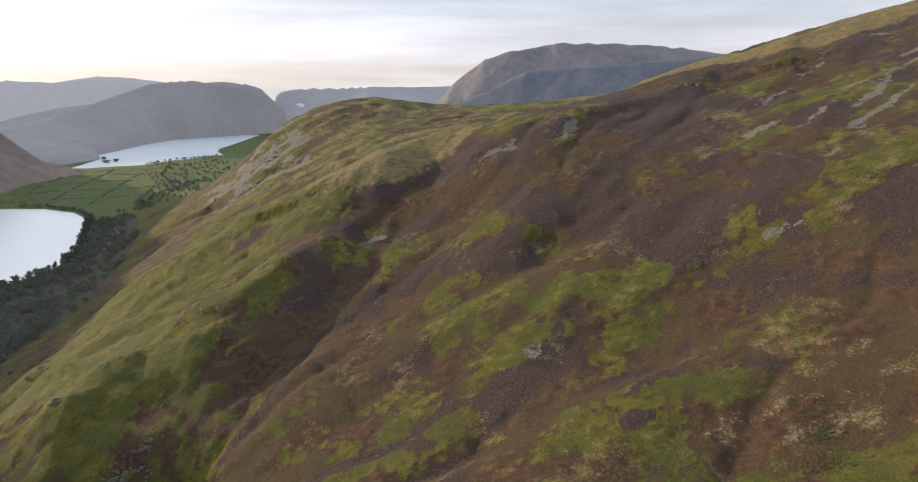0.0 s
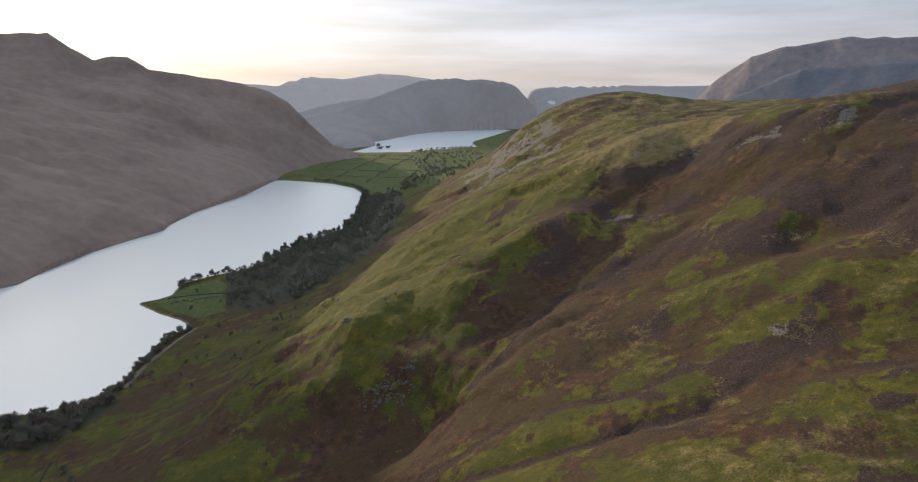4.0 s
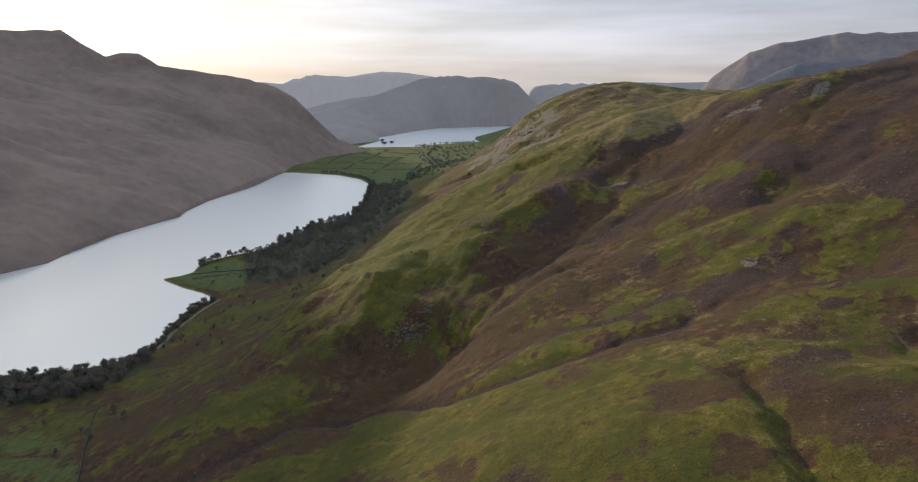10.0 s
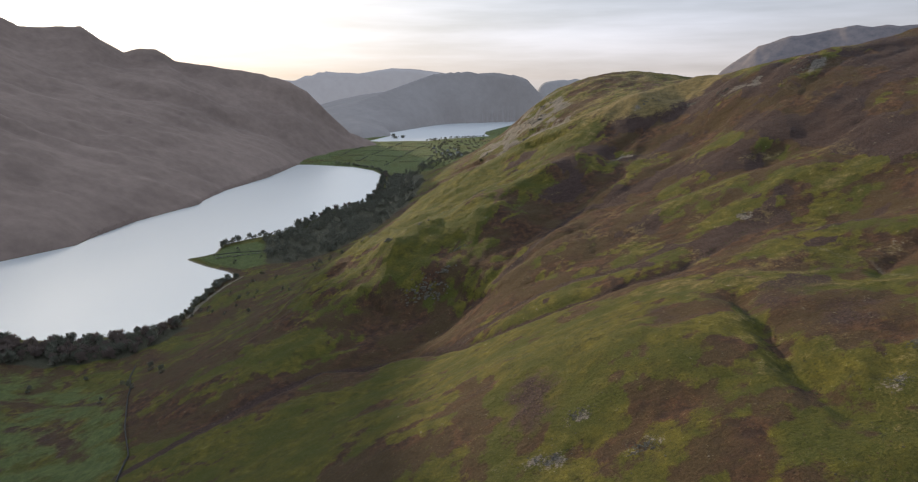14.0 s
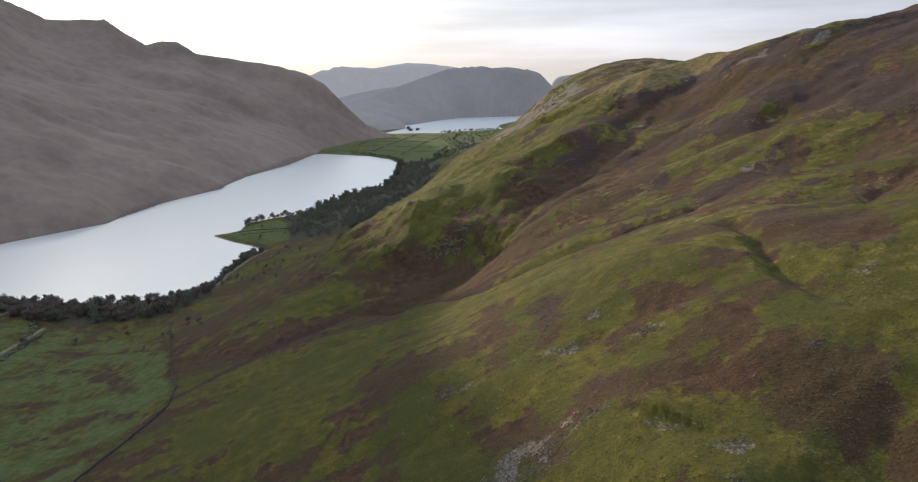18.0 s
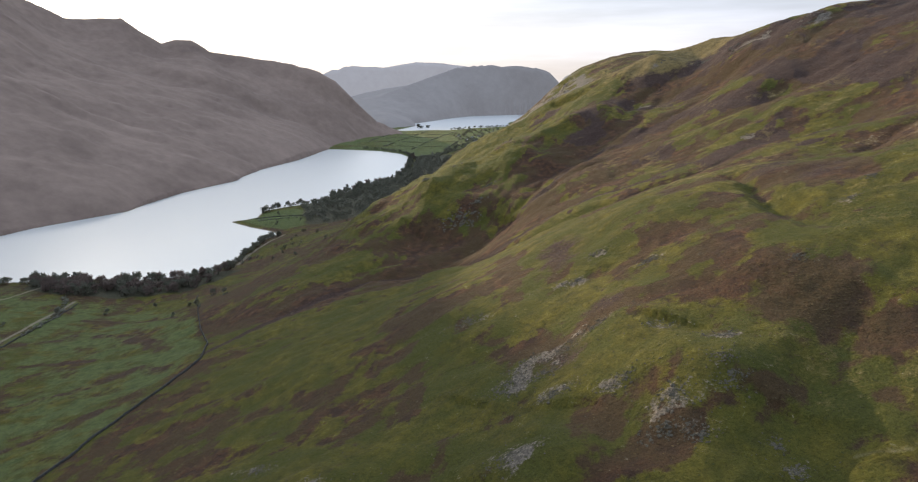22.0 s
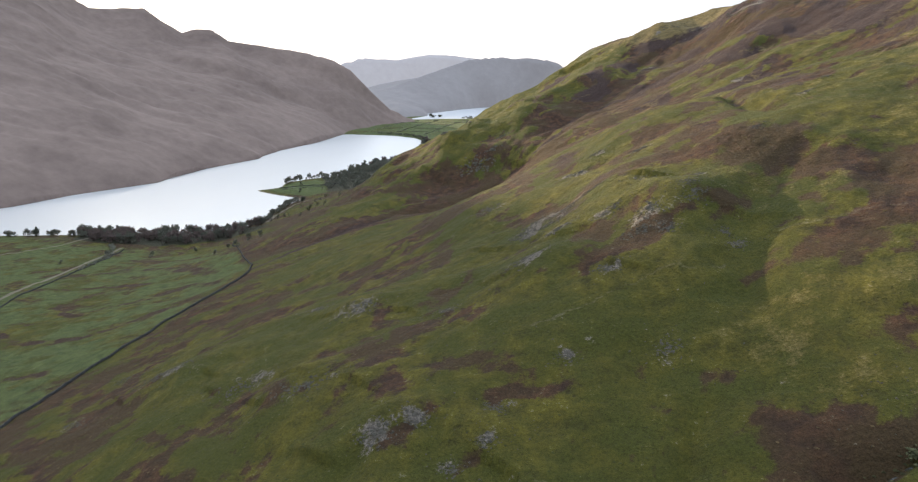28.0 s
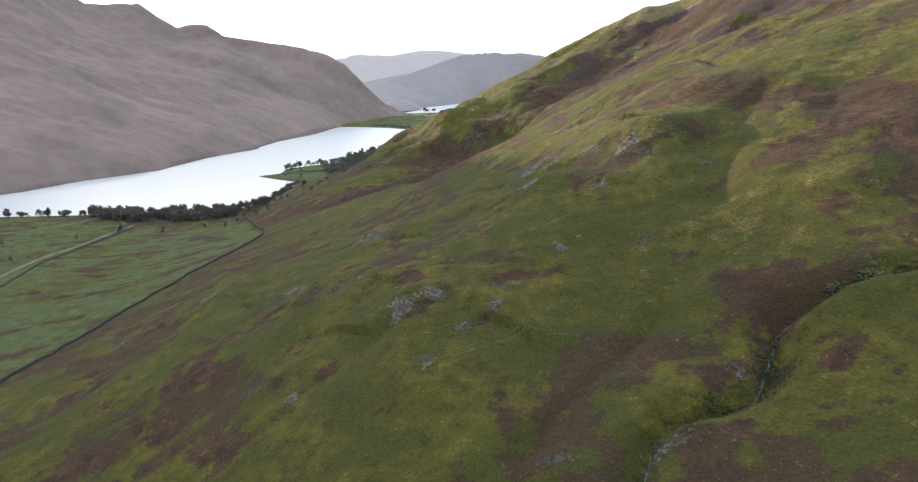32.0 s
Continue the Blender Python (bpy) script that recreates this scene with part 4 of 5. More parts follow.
far_water.data.materials.append(M_WATER_FAR)

# a tarn far out on the plain, lying on its rising ground
tarn = bmesh.new()
tarn.faces.new([tarn.verts.new(p) for p in ((281, 4663, 180), (307, 4646, 186), (344, 4629, 189), (392, 4607, 191), (427, 4582, 186), (426, 4570, 175), (417, 4564, 165), (380, 4577, 160), (343, 4599, 157), (311, 4623, 158), (290, 4647, 165))])
bmesh.ops.recalc_face_normals(tarn, faces=tarn.faces[:])
if tarn.faces[:][0].normal.z < 0:
    bmesh.ops.reverse_faces(tarn, faces=tarn.faces[:])
me = bpy.data.meshes.new("water_tarn")
tarn.to_mesh(me)
tarn.free()
me.materials.append(M_WATER_FAR)
tagged(new("water_tarn", me), "small pale lake on the distant plain", "lake", kind="structure")

# ---------------------------------------------------------------- building things
def part(name, bm, mat, parent=None, label=""):
    """One bmesh as one mesh object, under a thing where a parent is given."""
    me = bpy.data.meshes.new(name)
    bm.to_mesh(me)
    bm.free()
    me.materials.append(mat)
    ob = new(name, me)
    ob.parent = parent
    return tagged(ob, label)


def mesh_from(name, co, faces, mat, smooth_faces=False):
    """One mesh from arrays of corners and triangles or quads."""
    co, faces = np.asarray(co, np.float32), np.asarray(faces, np.int32)
    me = bpy.data.meshes.new(name)
    me.vertices.add(len(co))
    me.vertices.foreach_set("co", co.ravel())
    me.loops.add(faces.size)
    me.loops.foreach_set("vertex_index", faces.ravel())
    me.polygons.add(len(faces))
    me.polygons.foreach_set("loop_start", np.arange(0, faces.size, faces.shape[1], dtype=np.int32))
    me.polygons.foreach_set("use_smooth", np.full(len(faces), smooth_faces))
    me.update(calc_edges=True)
    me.materials.append(mat)
    return me


def empty(name, m, **tags):
    ob = new(name)
    ob.empty_display_size = 0.5
    ob.matrix_basis = m
    return tagged(ob, **tags)


def scatter(shapes, places, turns, sizes, tilts=None):
    """Joins many small shapes: shape k of (corners, triangles) at each place."""
    cos, tris, base = [], [], 0
    for k, (p, a, s) in enumerate(zip(places, turns, sizes)):
        co, tri = shapes[k % len(shapes)]
        c, d = math.cos(a), math.sin(a)
        q = co * s
        if tilts is not None:
            q = q + np.outer(q[:, 0], [0, 0, tilts[k]])
        cos.append(np.stack([q[:, 0] * c - q[:, 1] * d, q[:, 0] * d + q[:, 1] * c, q[:, 2]], 1) + p)
        tris.append(tri + base)
        base += len(co)
    return np.concatenate(cos), np.concatenate(tris)


def hull_shape(seed, points=13, stretch=(1, 1, 1), flat_base=-0.35):
    """An angular rock: the hull of a few random points, as corners and triangles."""
    rnd = random.Random(seed)
    bm = bmesh.new()
    for _ in range(points):
        v = Vector((rnd.gauss(0, 1), rnd.gauss(0, 1), rnd.gauss(0, 1))).normalized() * rnd.uniform(0.75, 1.1)
        bm.verts.new((v.x * stretch[0], v.y * stretch[1], max(v.z, flat_base) * stretch[2]))
    res = bmesh.ops.convex_hull(bm, input=bm.verts)
    bmesh.ops.delete(bm, geom=[v for v in res["geom_interior"] if isinstance(v, bmesh.types.BMVert)], context="VERTS")
    bmesh.ops.triangulate(bm, faces=bm.faces[:])
    bm.verts.index_update()
    co, tri = np.array([v.co[:] for v in bm.verts]), np.array([[v.index for v in f.verts] for f in bm.faces])
    bm.free()
    return co, tri


def blob_shape(seed, squash=0.8, rough=0.3):
    """A small uneven clump of leaves."""
    rnd = random.Random(seed)
    co = np.array([(1, 0, 0), (-1, 0, 0), (0, 1, 0), (0, -1, 0), (0, 0, squash), (0, 0, -squash)], float)
    co = co * np.array([[rnd.uniform(1 - rough, 1 + rough)] for _ in co]) + np.array([[rnd.uniform(-rough, rough) * 0.5 for _ in range(3)] for _ in co])
    tri = np.array([(0, 2, 4), (2, 1, 4), (1, 3, 4), (3, 0, 4), (2, 0, 5), (1, 2, 5), (3, 1, 5), (0, 3, 5)])
    return co, tri


BLOBS = [blob_shape(k) for k in range(9)]


def limb(co, faces, a, b, ra, rb, sides=6):
    """A tapered round limb from a to b, added to corners and quads."""
    a, b = Vector(a), Vector(b)
    q = (b - a).to_track_quat("Z", "Y")
    base = len(co)
    for p, r in ((a, ra), (b, rb)):
        for k in range(sides):
            t = 2 * math.pi * k / sides
            co.append(tuple(p + q @ Vector((r * math.cos(t), r * math.sin(t), 0))))
    for k in range(sides):
        k2 = (k + 1) % sides
        faces.append((base + k, base + k2, base + sides + k2, base + sides + k))


def make_tree(name, seed, tall, wide, leaf, label, pine=False):
    """A trunk with limbs and a crown of many small clumps."""
    rnd = random.Random(seed)
    tree = empty(name, pose(0, 0, -500), label=label, category="tree", group="trees by the lake")
    co, faces, tips = [], [], []
    bend = Vector((rnd.uniform(-0.05, 0.05) * tall, rnd.uniform(-0.05, 0.05) * tall, tall * 0.45))
    top = Vector((bend.x * 1.7, bend.y * 1.7, tall * (0.9 if pine else 0.75)))
    limb(co, faces, (0, 0, -0.8), bend, tall * 0.026, tall * 0.019)
    limb(co, faces, bend, top, tall * 0.019, tall * 0.006)
    for k in range(9):
        t = rnd.uniform(0.12, 0.95)
        root = Vector((0, 0, 0)).lerp(bend, t / 0.6) if t < 0.6 else bend.lerp(top, (t - 0.6) / 0.4)
        ang = k * 2.4 + rnd.uniform(-0.4, 0.4)
        out = wide * (0.45 if not pine else 0.35) * rnd.uniform(0.6, 1.05) * (1.1 - 0.5 * t)
        tip = root + Vector((math.cos(ang) * out, math.sin(ang) * out, rnd.uniform(0.12, 0.30) * tall * (0.35 if pine else 1)))
        limb(co, faces, root, tip, tall * 0.009, tall * 0.003, 5)
        tips.append(tip)
    tips.append(top)
    trunk = new("trunk", mesh_from("trunk", co, faces, M_BARK, True))
    trunk.parent = tree
    places, turns, sizes = [], [], []
    for tip in tips:
        spread = wide * rnd.uniform(0.18, 0.28)
        for _ in range(46):
            v = Vector((rnd.gauss(0, 1), rnd.gauss(0, 1), rnd.gauss(0, 0.65)))
            if v.length > 2:
                continue
            places.append(tuple(tip + v * spread * 0.62))
            turns.append(rnd.uniform(0, 6.28))
            sizes.append(tall * rnd.uniform(0.026, 0.056) * (0.9 if pine else 1.1))
    crown = new("crown", mesh_from("crown", *scatter(BLOBS, np.array(places), turns, sizes), leaf))
    crown.parent = tree
    return tree


TREES = [make_tree("broadleaf_tree", 1, 15, 13, M_LEAF, "broad dull-green lakeside tree with an open crown"),
         make_tree("broadleaf_tree", 2, 12, 11, M_LEAF, "rounded dull-green tree near the shore"),
         make_tree("broadleaf_tree", 3, 13, 10, M_LEAF_BROWN, "lakeside tree with leaves turning brown"),
         make_tree("pine_tree", 4, 17, 9, M_PINE, "tall dark pine with a ragged crown", True),
         make_tree("broadleaf_tree", 5, 9, 8, M_LEAF, "small dull-green tree standing alone")]
used = set()


def plant(kind, x, y, size, turn):
    z = float(height(x, y)[0])
    m = pose(x, y, z - 0.2, 0, 0, turn) @ Matrix.Diagonal((size, size, size, 1))
    if kind not in used:
        used.add(kind)
        TREES[kind].matrix_basis = m
        return TREES[kind]
    ob = copy_thing(TREES[kind], pose(x, y, z - 0.2, 0, 0, turn))
    ob.scale = (size, size, size)
    return ob


def along(line, step, jitter, rnd):
    """Places about every step metres along a line, moved sideways by chance."""
    out = []
    for p, q in zip(line, line[1:]):
        far = math.hypot(q[0] - p[0], q[1] - p[1])
        for k in range(max(1, round(far / step))):
            t = (k + rnd.uniform(0, 1)) / max(1, round(far / step))
            out.append((p[0] + t * (q[0] - p[0]) + rnd.uniform(-jitter, jitter), p[1] + t * (q[1] - p[1]) + rnd.uniform(-jitter, jitter)))
    return out


def inside(ring, count, rnd):
    xs, ys = [p[0] for p in ring], [p[1] for p in ring]
    c = np.array([(rnd.uniform(min(xs), max(xs)), rnd.uniform(min(ys), max(ys))) for _ in range(count * 6)])
    return [tuple(p) for p in c[within(c[:, 0], c[:, 1], ring) > 1][:count]]


def dry(places, margin=3.0):
    p = np.array(places)
    return [tuple(q) for q, d in zip(places, within(p[:, 0], p[:, 1], LAKE)) if d < -margin]


rnd = random.Random(11)
# rows of trees along the shore
SHORE_EAST = [(-432, 1180), (-420, 1270), (-400, 1372), (-343, 1460), (-340, 1560), (-348, 1659), (-365, 1800), (-382, 1935)]
SHORE_SPIT = [(-528, 1012), (-520, 1066), (-490, 1112), (-434, 1176)]
SHORE_BAY = [(-425, 870), (-436, 825), (-430, 765), (-423, 705), (-432, 668)]
SHORE_SOUTH = [(-790, 570), (-700, 585), (-640, 588), (-590, 605)]
for line, step, jit, kinds, lo, hi in ((SHORE_EAST, 8, 7, (0, 1, 0, 2, 3), 0.75, 1.25), (SHORE_SPIT, 8, 4, (1, 4, 0), 0.6, 1.0), (SHORE_BAY, 6, 5, (1, 4, 1), 0.55, 0.95),
                                       (SHORE_SOUTH, 7, 7, (1, 3, 0, 4), 0.7, 1.0)):
    for x, y in dry(along(line, step, jit, rnd)):
        plant(rnd.choice(kinds), x, y, rnd.uniform(lo, hi), rnd.uniform(0, 360))
for x, y in dry(inside(WOOD_SHORE, 150, rnd)):
    plant(rnd.choice((0, 1, 2, 2, 2, 2)), x, y, rnd.uniform(0.65, 1.05), rnd.uniform(0, 360))
for x, y in [(-548, 430), (-520, 470), (-600, 380), (-470, 480), (-560, 330), (-640, 420), (-520, 300), (-430, 505), (-365, 430), (-350, 450), (-330, 470), (-560, 240), (-700, 360), (-455, 935), (-420, 960), (-480, 1010),
             (-370, 470), (-358, 500), (-690, 250), (-610, 300)]:
    plant(4, x, y, rnd.uniform(0.55, 0.95), rnd.uniform(0, 360))

# scattered thorn trees on the steep flank above the lake
for x, y in dry(inside([(-415, 690), (-300, 600), (-240, 700), (-250, 880), (-390, 880)], 34, rnd)):
    plant(4, x, y, rnd.uniform(0.35, 0.7), rnd.uniform(0, 360))

# the wood on the slope behind the shore, and the tree belts between the lakes
places = [p for p in dry(inside(WOOD_SLOPE, 900, rnd)) if rnd.uniform(0, 1) < 1.15 - (p[0] + 400) / 260 + 0.9 * float(fbm(np.array([p[0]]), np.array([p[1]]), 70, 2, 401)[0])] + dry(inside(WOOD, 160, rnd))
for line, step, jit in (([(-382, 1945), (-430, 2050), (-520, 2135), (-600, 2165)], 9, 4), ([(-190, 2350), (-260, 2500), (-300, 2700), (-250, 2950), (-330, 3040)], 12, 30), ([(-380, 3040), (-290, 3150), (-200, 3200), (-110, 3290)], 9, 22),
                        ([(-300, 1950), (-260, 2100), (-200, 2300), (-130, 2500)], 8, 28)):
    places += along(line, step, jit, rnd)
places += inside([(-280, 1950), (-120, 2080), (-60, 2450), (0, 2850), (-120, 3120), (-230, 3000), (-250, 2500), (-300, 2150)], 170, rnd)
px, py = np.array(places).T
pz = height(px, py)
sub_p, sub_t, sub_s = [], [], []
for x, y, z in zip(px, py, pz):
    tall, wide = rnd.uniform(7, 13), rnd.uniform(3.0, 5.5)
    for _ in range(52):
        v = Vector((rnd.gauss(0, 1), rnd.gauss(0, 1), rnd.gauss(0.25, 0.9))).normalized() * rnd.uniform(0.75, 1.08)
        sub_p.append((x + v.x * wide, y + v.y * wide, z + tall * (0.55 + 0.42 * v.z)))
        sub_t.append(rnd.uniform(0, 6.28))
        sub_s.append(rnd.uniform(0.55, 1.25))
wood = tagged(new("woodland", mesh_from("woodland", *scatter(BLOBS, np.array(sub_p), sub_t, sub_s), M_LEAF)), "dense dull-green wood on the slope above the lake", "trees", kind="stuff")

# ---------------------------------------------------------------- rock
ROCKS = []
for k in range(8):
    co, tri = hull_shape(40 + k, 14, (1.0, 0.62 + 0.1 * (k % 3), 0.9 + 0.22 * (k % 4)), -0.6)
    ROCKS.append(mesh_from("rock", co, tri, M_ROCK))


def outcrop(x, y, across, deep, count, size, rnd, label):
    """A crag of upright slabs and blocks that stand out of the turf in broken bands."""
    z = float(height(x, y)[0])
    crag = empty("rock_outcrop", pose(x, y, z), label=label, category="rock", group="crags on the fellside")
    band = rnd.uniform(-0.5, 0.5)
    at = []
    for k in range(count):
        u, v = rnd.gauss(0, 0.5), rnd.gauss(0, 0.45)
        at.append((u * across * 0.95, (v * deep * 0.8) + u * across * 0.3 * band))
    zs = height(np.array([x + a for a, _ in at]), np.array([y + c for _, c in at])) - z
    for (a, c), dz in zip(at, zs):
        s = size * rnd.uniform(0.45, 1.15) * (1.2 - 0.5 * abs(a) / (across + 0.01))
        ob = new("rock", rnd.choice(ROCKS))
        ob.parent = crag
        ob.matrix_basis = pose(a, c, dz - s * 0.32, rnd.uniform(-20, 20), rnd.uniform(-14, 22), rnd.uniform(-50, 50) + 20 * band) @ Matrix.Diagonal((s * rnd.uniform(0.8, 1.3), s * 0.85, s * rnd.uniform(0.45, 0.85), 1))
    return crag


rnd = random.Random(23)
for x, y, a, c in NEAR_CRAGS + MORE_CRAGS:
    outcrop(x, y, a, c, int(20 + 5.0 * a), rnd.uniform(0.6, 0.8) * (1 + 0.02 * a), rnd, "grey weathered slabs of rock breaking through turf")
outcrop(-84, 474, 24, 12, 70, 2.3, rnd, "large dark crag above a shaded gully")
MID_CRAGS = [(-82, 481, 18, 12), (-41, 626, 20, 9), (-175, 680, 20, 14), (210, 664, 12, 14), (192, 703, 13, 10), (273, 617, 16, 16), (-47, 630, 14, 10), (-176, 655, 22, 14), (-101, 575, 9, 9), (-70, 487, 14, 9), (11, 663, 10, 10),
             (219, 707, 15, 12), (285, 632, 20, 14), (150, 733, 12, 8), (-130, 545, 8, 6), (-60, 520, 9, 6)]
for x, y, a, c in MID_CRAGS:
    outcrop(x, y, a, c, int(10 + a * 0.8), rnd.uniform(1.8, 2.6), rnd, "dark broken crag on a grassy rib")
for x, y, a, c in [(77, 1422, 34, 40), (40, 1383, 30, 36), (24, 1263, 30, 34), (-17, 1237, 28, 30), (434, 650, 19, 14), (520, 640, 30, 16), (-48, 1293, 30, 34), (60, 1330, 26, 30)]:
    outcrop(x, y, a, c, 26, rnd.uniform(3.4, 5.2), rnd, "steep grey crags high on the fell")

# loose stones on turf and scree
STONES = [hull_shape(80 + k, 9, (1, 0.8, 0.7), -0.4) for k in range(6)]


def stones(name, spots, size, label):
    x, y = np.array(spots).T
    z = height(x, y)
    co, tri = scatter(STONES, np.stack([x, y, z + 0.05], 1), [rnd.uniform(0, 6.28) for _ in x], [rnd.choice((0.55, 0.7, 0.8, 1.0, 1.5)) * size for _ in x])
    return tagged(new(name, mesh_from(name, co, tri, M_ROCK)), label, "stones", kind="stuff")


def cloud(items, each):
    return [(cx + rnd.gauss(0, 0.5) * a, cy + rnd.gauss(0, 0.5) * c) for cx, cy, a, c in items for _ in range(int(each * math.sqrt(a * c)))]


stones("scree_stones", cloud(SCREES, 9), 0.55, "grey scree stones in streaks down the fell")
stones("turf_stones", [(rnd.uniform(-200, 130), rnd.uniform(-150, 250)) for _ in range(420)] + cloud([(45, -120, 25, 14), (18, 60, 22, 16), (60, -60, 20, 12)], 5), 0.34, "pale stones scattered over rough grazing")
stones("crag_stones", cloud(NEAR_CRAGS + MORE_CRAGS, 6) + cloud([(x, y, 2.4 * a, 2.2 * c) for x, y, a, c in NEAR_CRAGS + MORE_CRAGS], 3), 0.34, "broken stones below the crags")


# one pale boulder stands alone in the pasture
outcrop(-438, 355, 1.2, 1.0, 3, 1.1, rnd, "pale boulder in the valley pasture")

# ---------------------------------------------------------------- heather and tussocks
def growth(name, spots, size, mat, label):
    x, y = np.array(spots).T
    z = height(x, y)
    flat = [(co * np.array([1, 1, 0.5]), tri) for co, tri in BLOBS]
    co, tri = scatter(flat, np.stack([x, y, z + 0.02], 1), [rnd.uniform(0, 6.28) for _ in x], [rnd.uniform(0.6, 1.3) * size for _ in x])
    return tagged(new(name, mesh_from(name, co, tri, mat)), label, "vegetation", kind="stuff")


wide = np.array([(rnd.uniform(-230, 170), rnd.uniform(-170, 330)) for _ in range(42000)])
base_z, base_shore = ground_base(wide[:, 0], wide[:, 1])
kind, more = covers(wide[:, 0], wide[:, 1], base_z, base_shore)
pick = np.random.RandomState(5).rand(len(wide))
on_heath = (kind[:, 1] > 0.5) & (pick < 0.9) | (kind[:, 0] < 0.25) & (pick < 0.35)
on_grass = (kind[:, 0] > 0.5) & ~on_heath & (pick < 0.28)
patch = [(70 + rnd.gauss(0, 0.55) * 21, 88 + rnd.gauss(0, 0.55) * 26) for _ in range(1500)]
growth("heather", [tuple(p) for p in wide[on_heath]] + patch, 0.42, M_HEATHER, "low brown heather and dead bracken clumps")
growth("tussocks", [tuple(p) for p in wide[on_grass]], 0.42, M_TUSSOCK, "rough yellow-green grass tussocks")
scrub = [q for line, step, off in ((GULLIES[4][0][:13], 0.55, 3.0), (GULLIES[2][0], 1.2, 3.5), (GULLIES[3][0], 1.0, 3.0), (GULLIES[6][0][:12], 0.35, 2.6), (GULLIES[5][0], 1.6, 4.0)) for q in along(line, step, off, rnd)]
scrub += [(cx + rnd.gauss(0, 0.5) * a, cy + rnd.gauss(0, 0.5) * c) for cx, cy, a, c in SCRUB for _ in range(190)]
growth("scrub", scrub, 0.62, M_SCRUB, "dark green rushes and low scrub along the becks")


def bush(x, y, size, label):
    shrub = empty("bush", pose(x, y, float(height(x, y)[0])), label=label, category="bush", group="bushes in the ravine")
    r2 = random.Random(int(x * 7 + y))
    co, faces = [], []
    for k in range(4):
        limb(co, faces, (0, 0, -0.2), (math.cos(k * 1.6) * 0.5 * size, math.sin(k * 1.6) * 0.5 * size, 0.7 * size), 0.07, 0.03, 5)
    stem = new("stem", mesh_from("stem", co, faces, M_BARK, True))
    stem.parent = shrub
    pts = [(r2.gauss(0, 0.42) * size, r2.gauss(0, 0.42) * size, size * (0.55 + r2.gauss(0, 0.22))) for _ in range(110)]
    leaves = new("foliage", mesh_from("foliage", *scatter(BLOBS, np.array(pts), [r2.uniform(0, 6) for _ in pts], [r2.uniform(0.12, 0.26) * size * 0.6 for _ in pts]), M_BUSH))
    leaves.parent = shrub
    return shrub


for x, y, s in ((55.5, -74, 3.4), (63.5, -74, 4.0), (38, -80, 1.3), (33, -90, 1.2), (72, -72, 1.6)):
    bush(x, y, s, "pale green bush on the edge of a ravine")

# ---------------------------------------------------------------- stream
M_FOAM, n, l, b = material("stream_water")
foam = ramp(n, l, texture(n, l, 1.2, 4), [(0.5, (0.02, 0.024, 0.022)), (0.72, (0.13, 0.135, 0.13))])
l.new(foam, b.inputs["Base Color"])
b.inputs["Roughness"].default_value = 0.15


def stream(name, line, wide, label):
    """A narrow run of broken water down a gully bed."""
    r2 = random.Random(3)
    pts = np.array(along(line, 1.0, 0.15, r2))
    order = np.argsort(to_line(pts[:, 0], pts[:, 1], line)[2])
    pts = pts[order]
    z = np.minimum.accumulate(height(pts[:, 0], pts[:, 1])) + 0.12
    way = np.gradient(pts, axis=0)
    side = np.stack([way[:, 1], -way[:, 0]], 1) / (np.linalg.norm(way, axis=1, keepdims=True) + 1e-6)
    half = np.array([[wide * r2.uniform(0.25, 0.6)] for _ in pts])
    co = np.concatenate([np.c_[pts + side * half, z], np.c_[pts - side * half, z]])
    m = len(pts)
    faces = [(k, k + 1, m + k + 1, m + k) for k in range(m - 1)]
    return tagged(new(name, mesh_from(name, co, faces, M_FOAM, True)), label, "stream", kind="structure")


stream("water_stream", GULLIES[6][0], 0.8, "white thread of a stream down a rocky ravine")

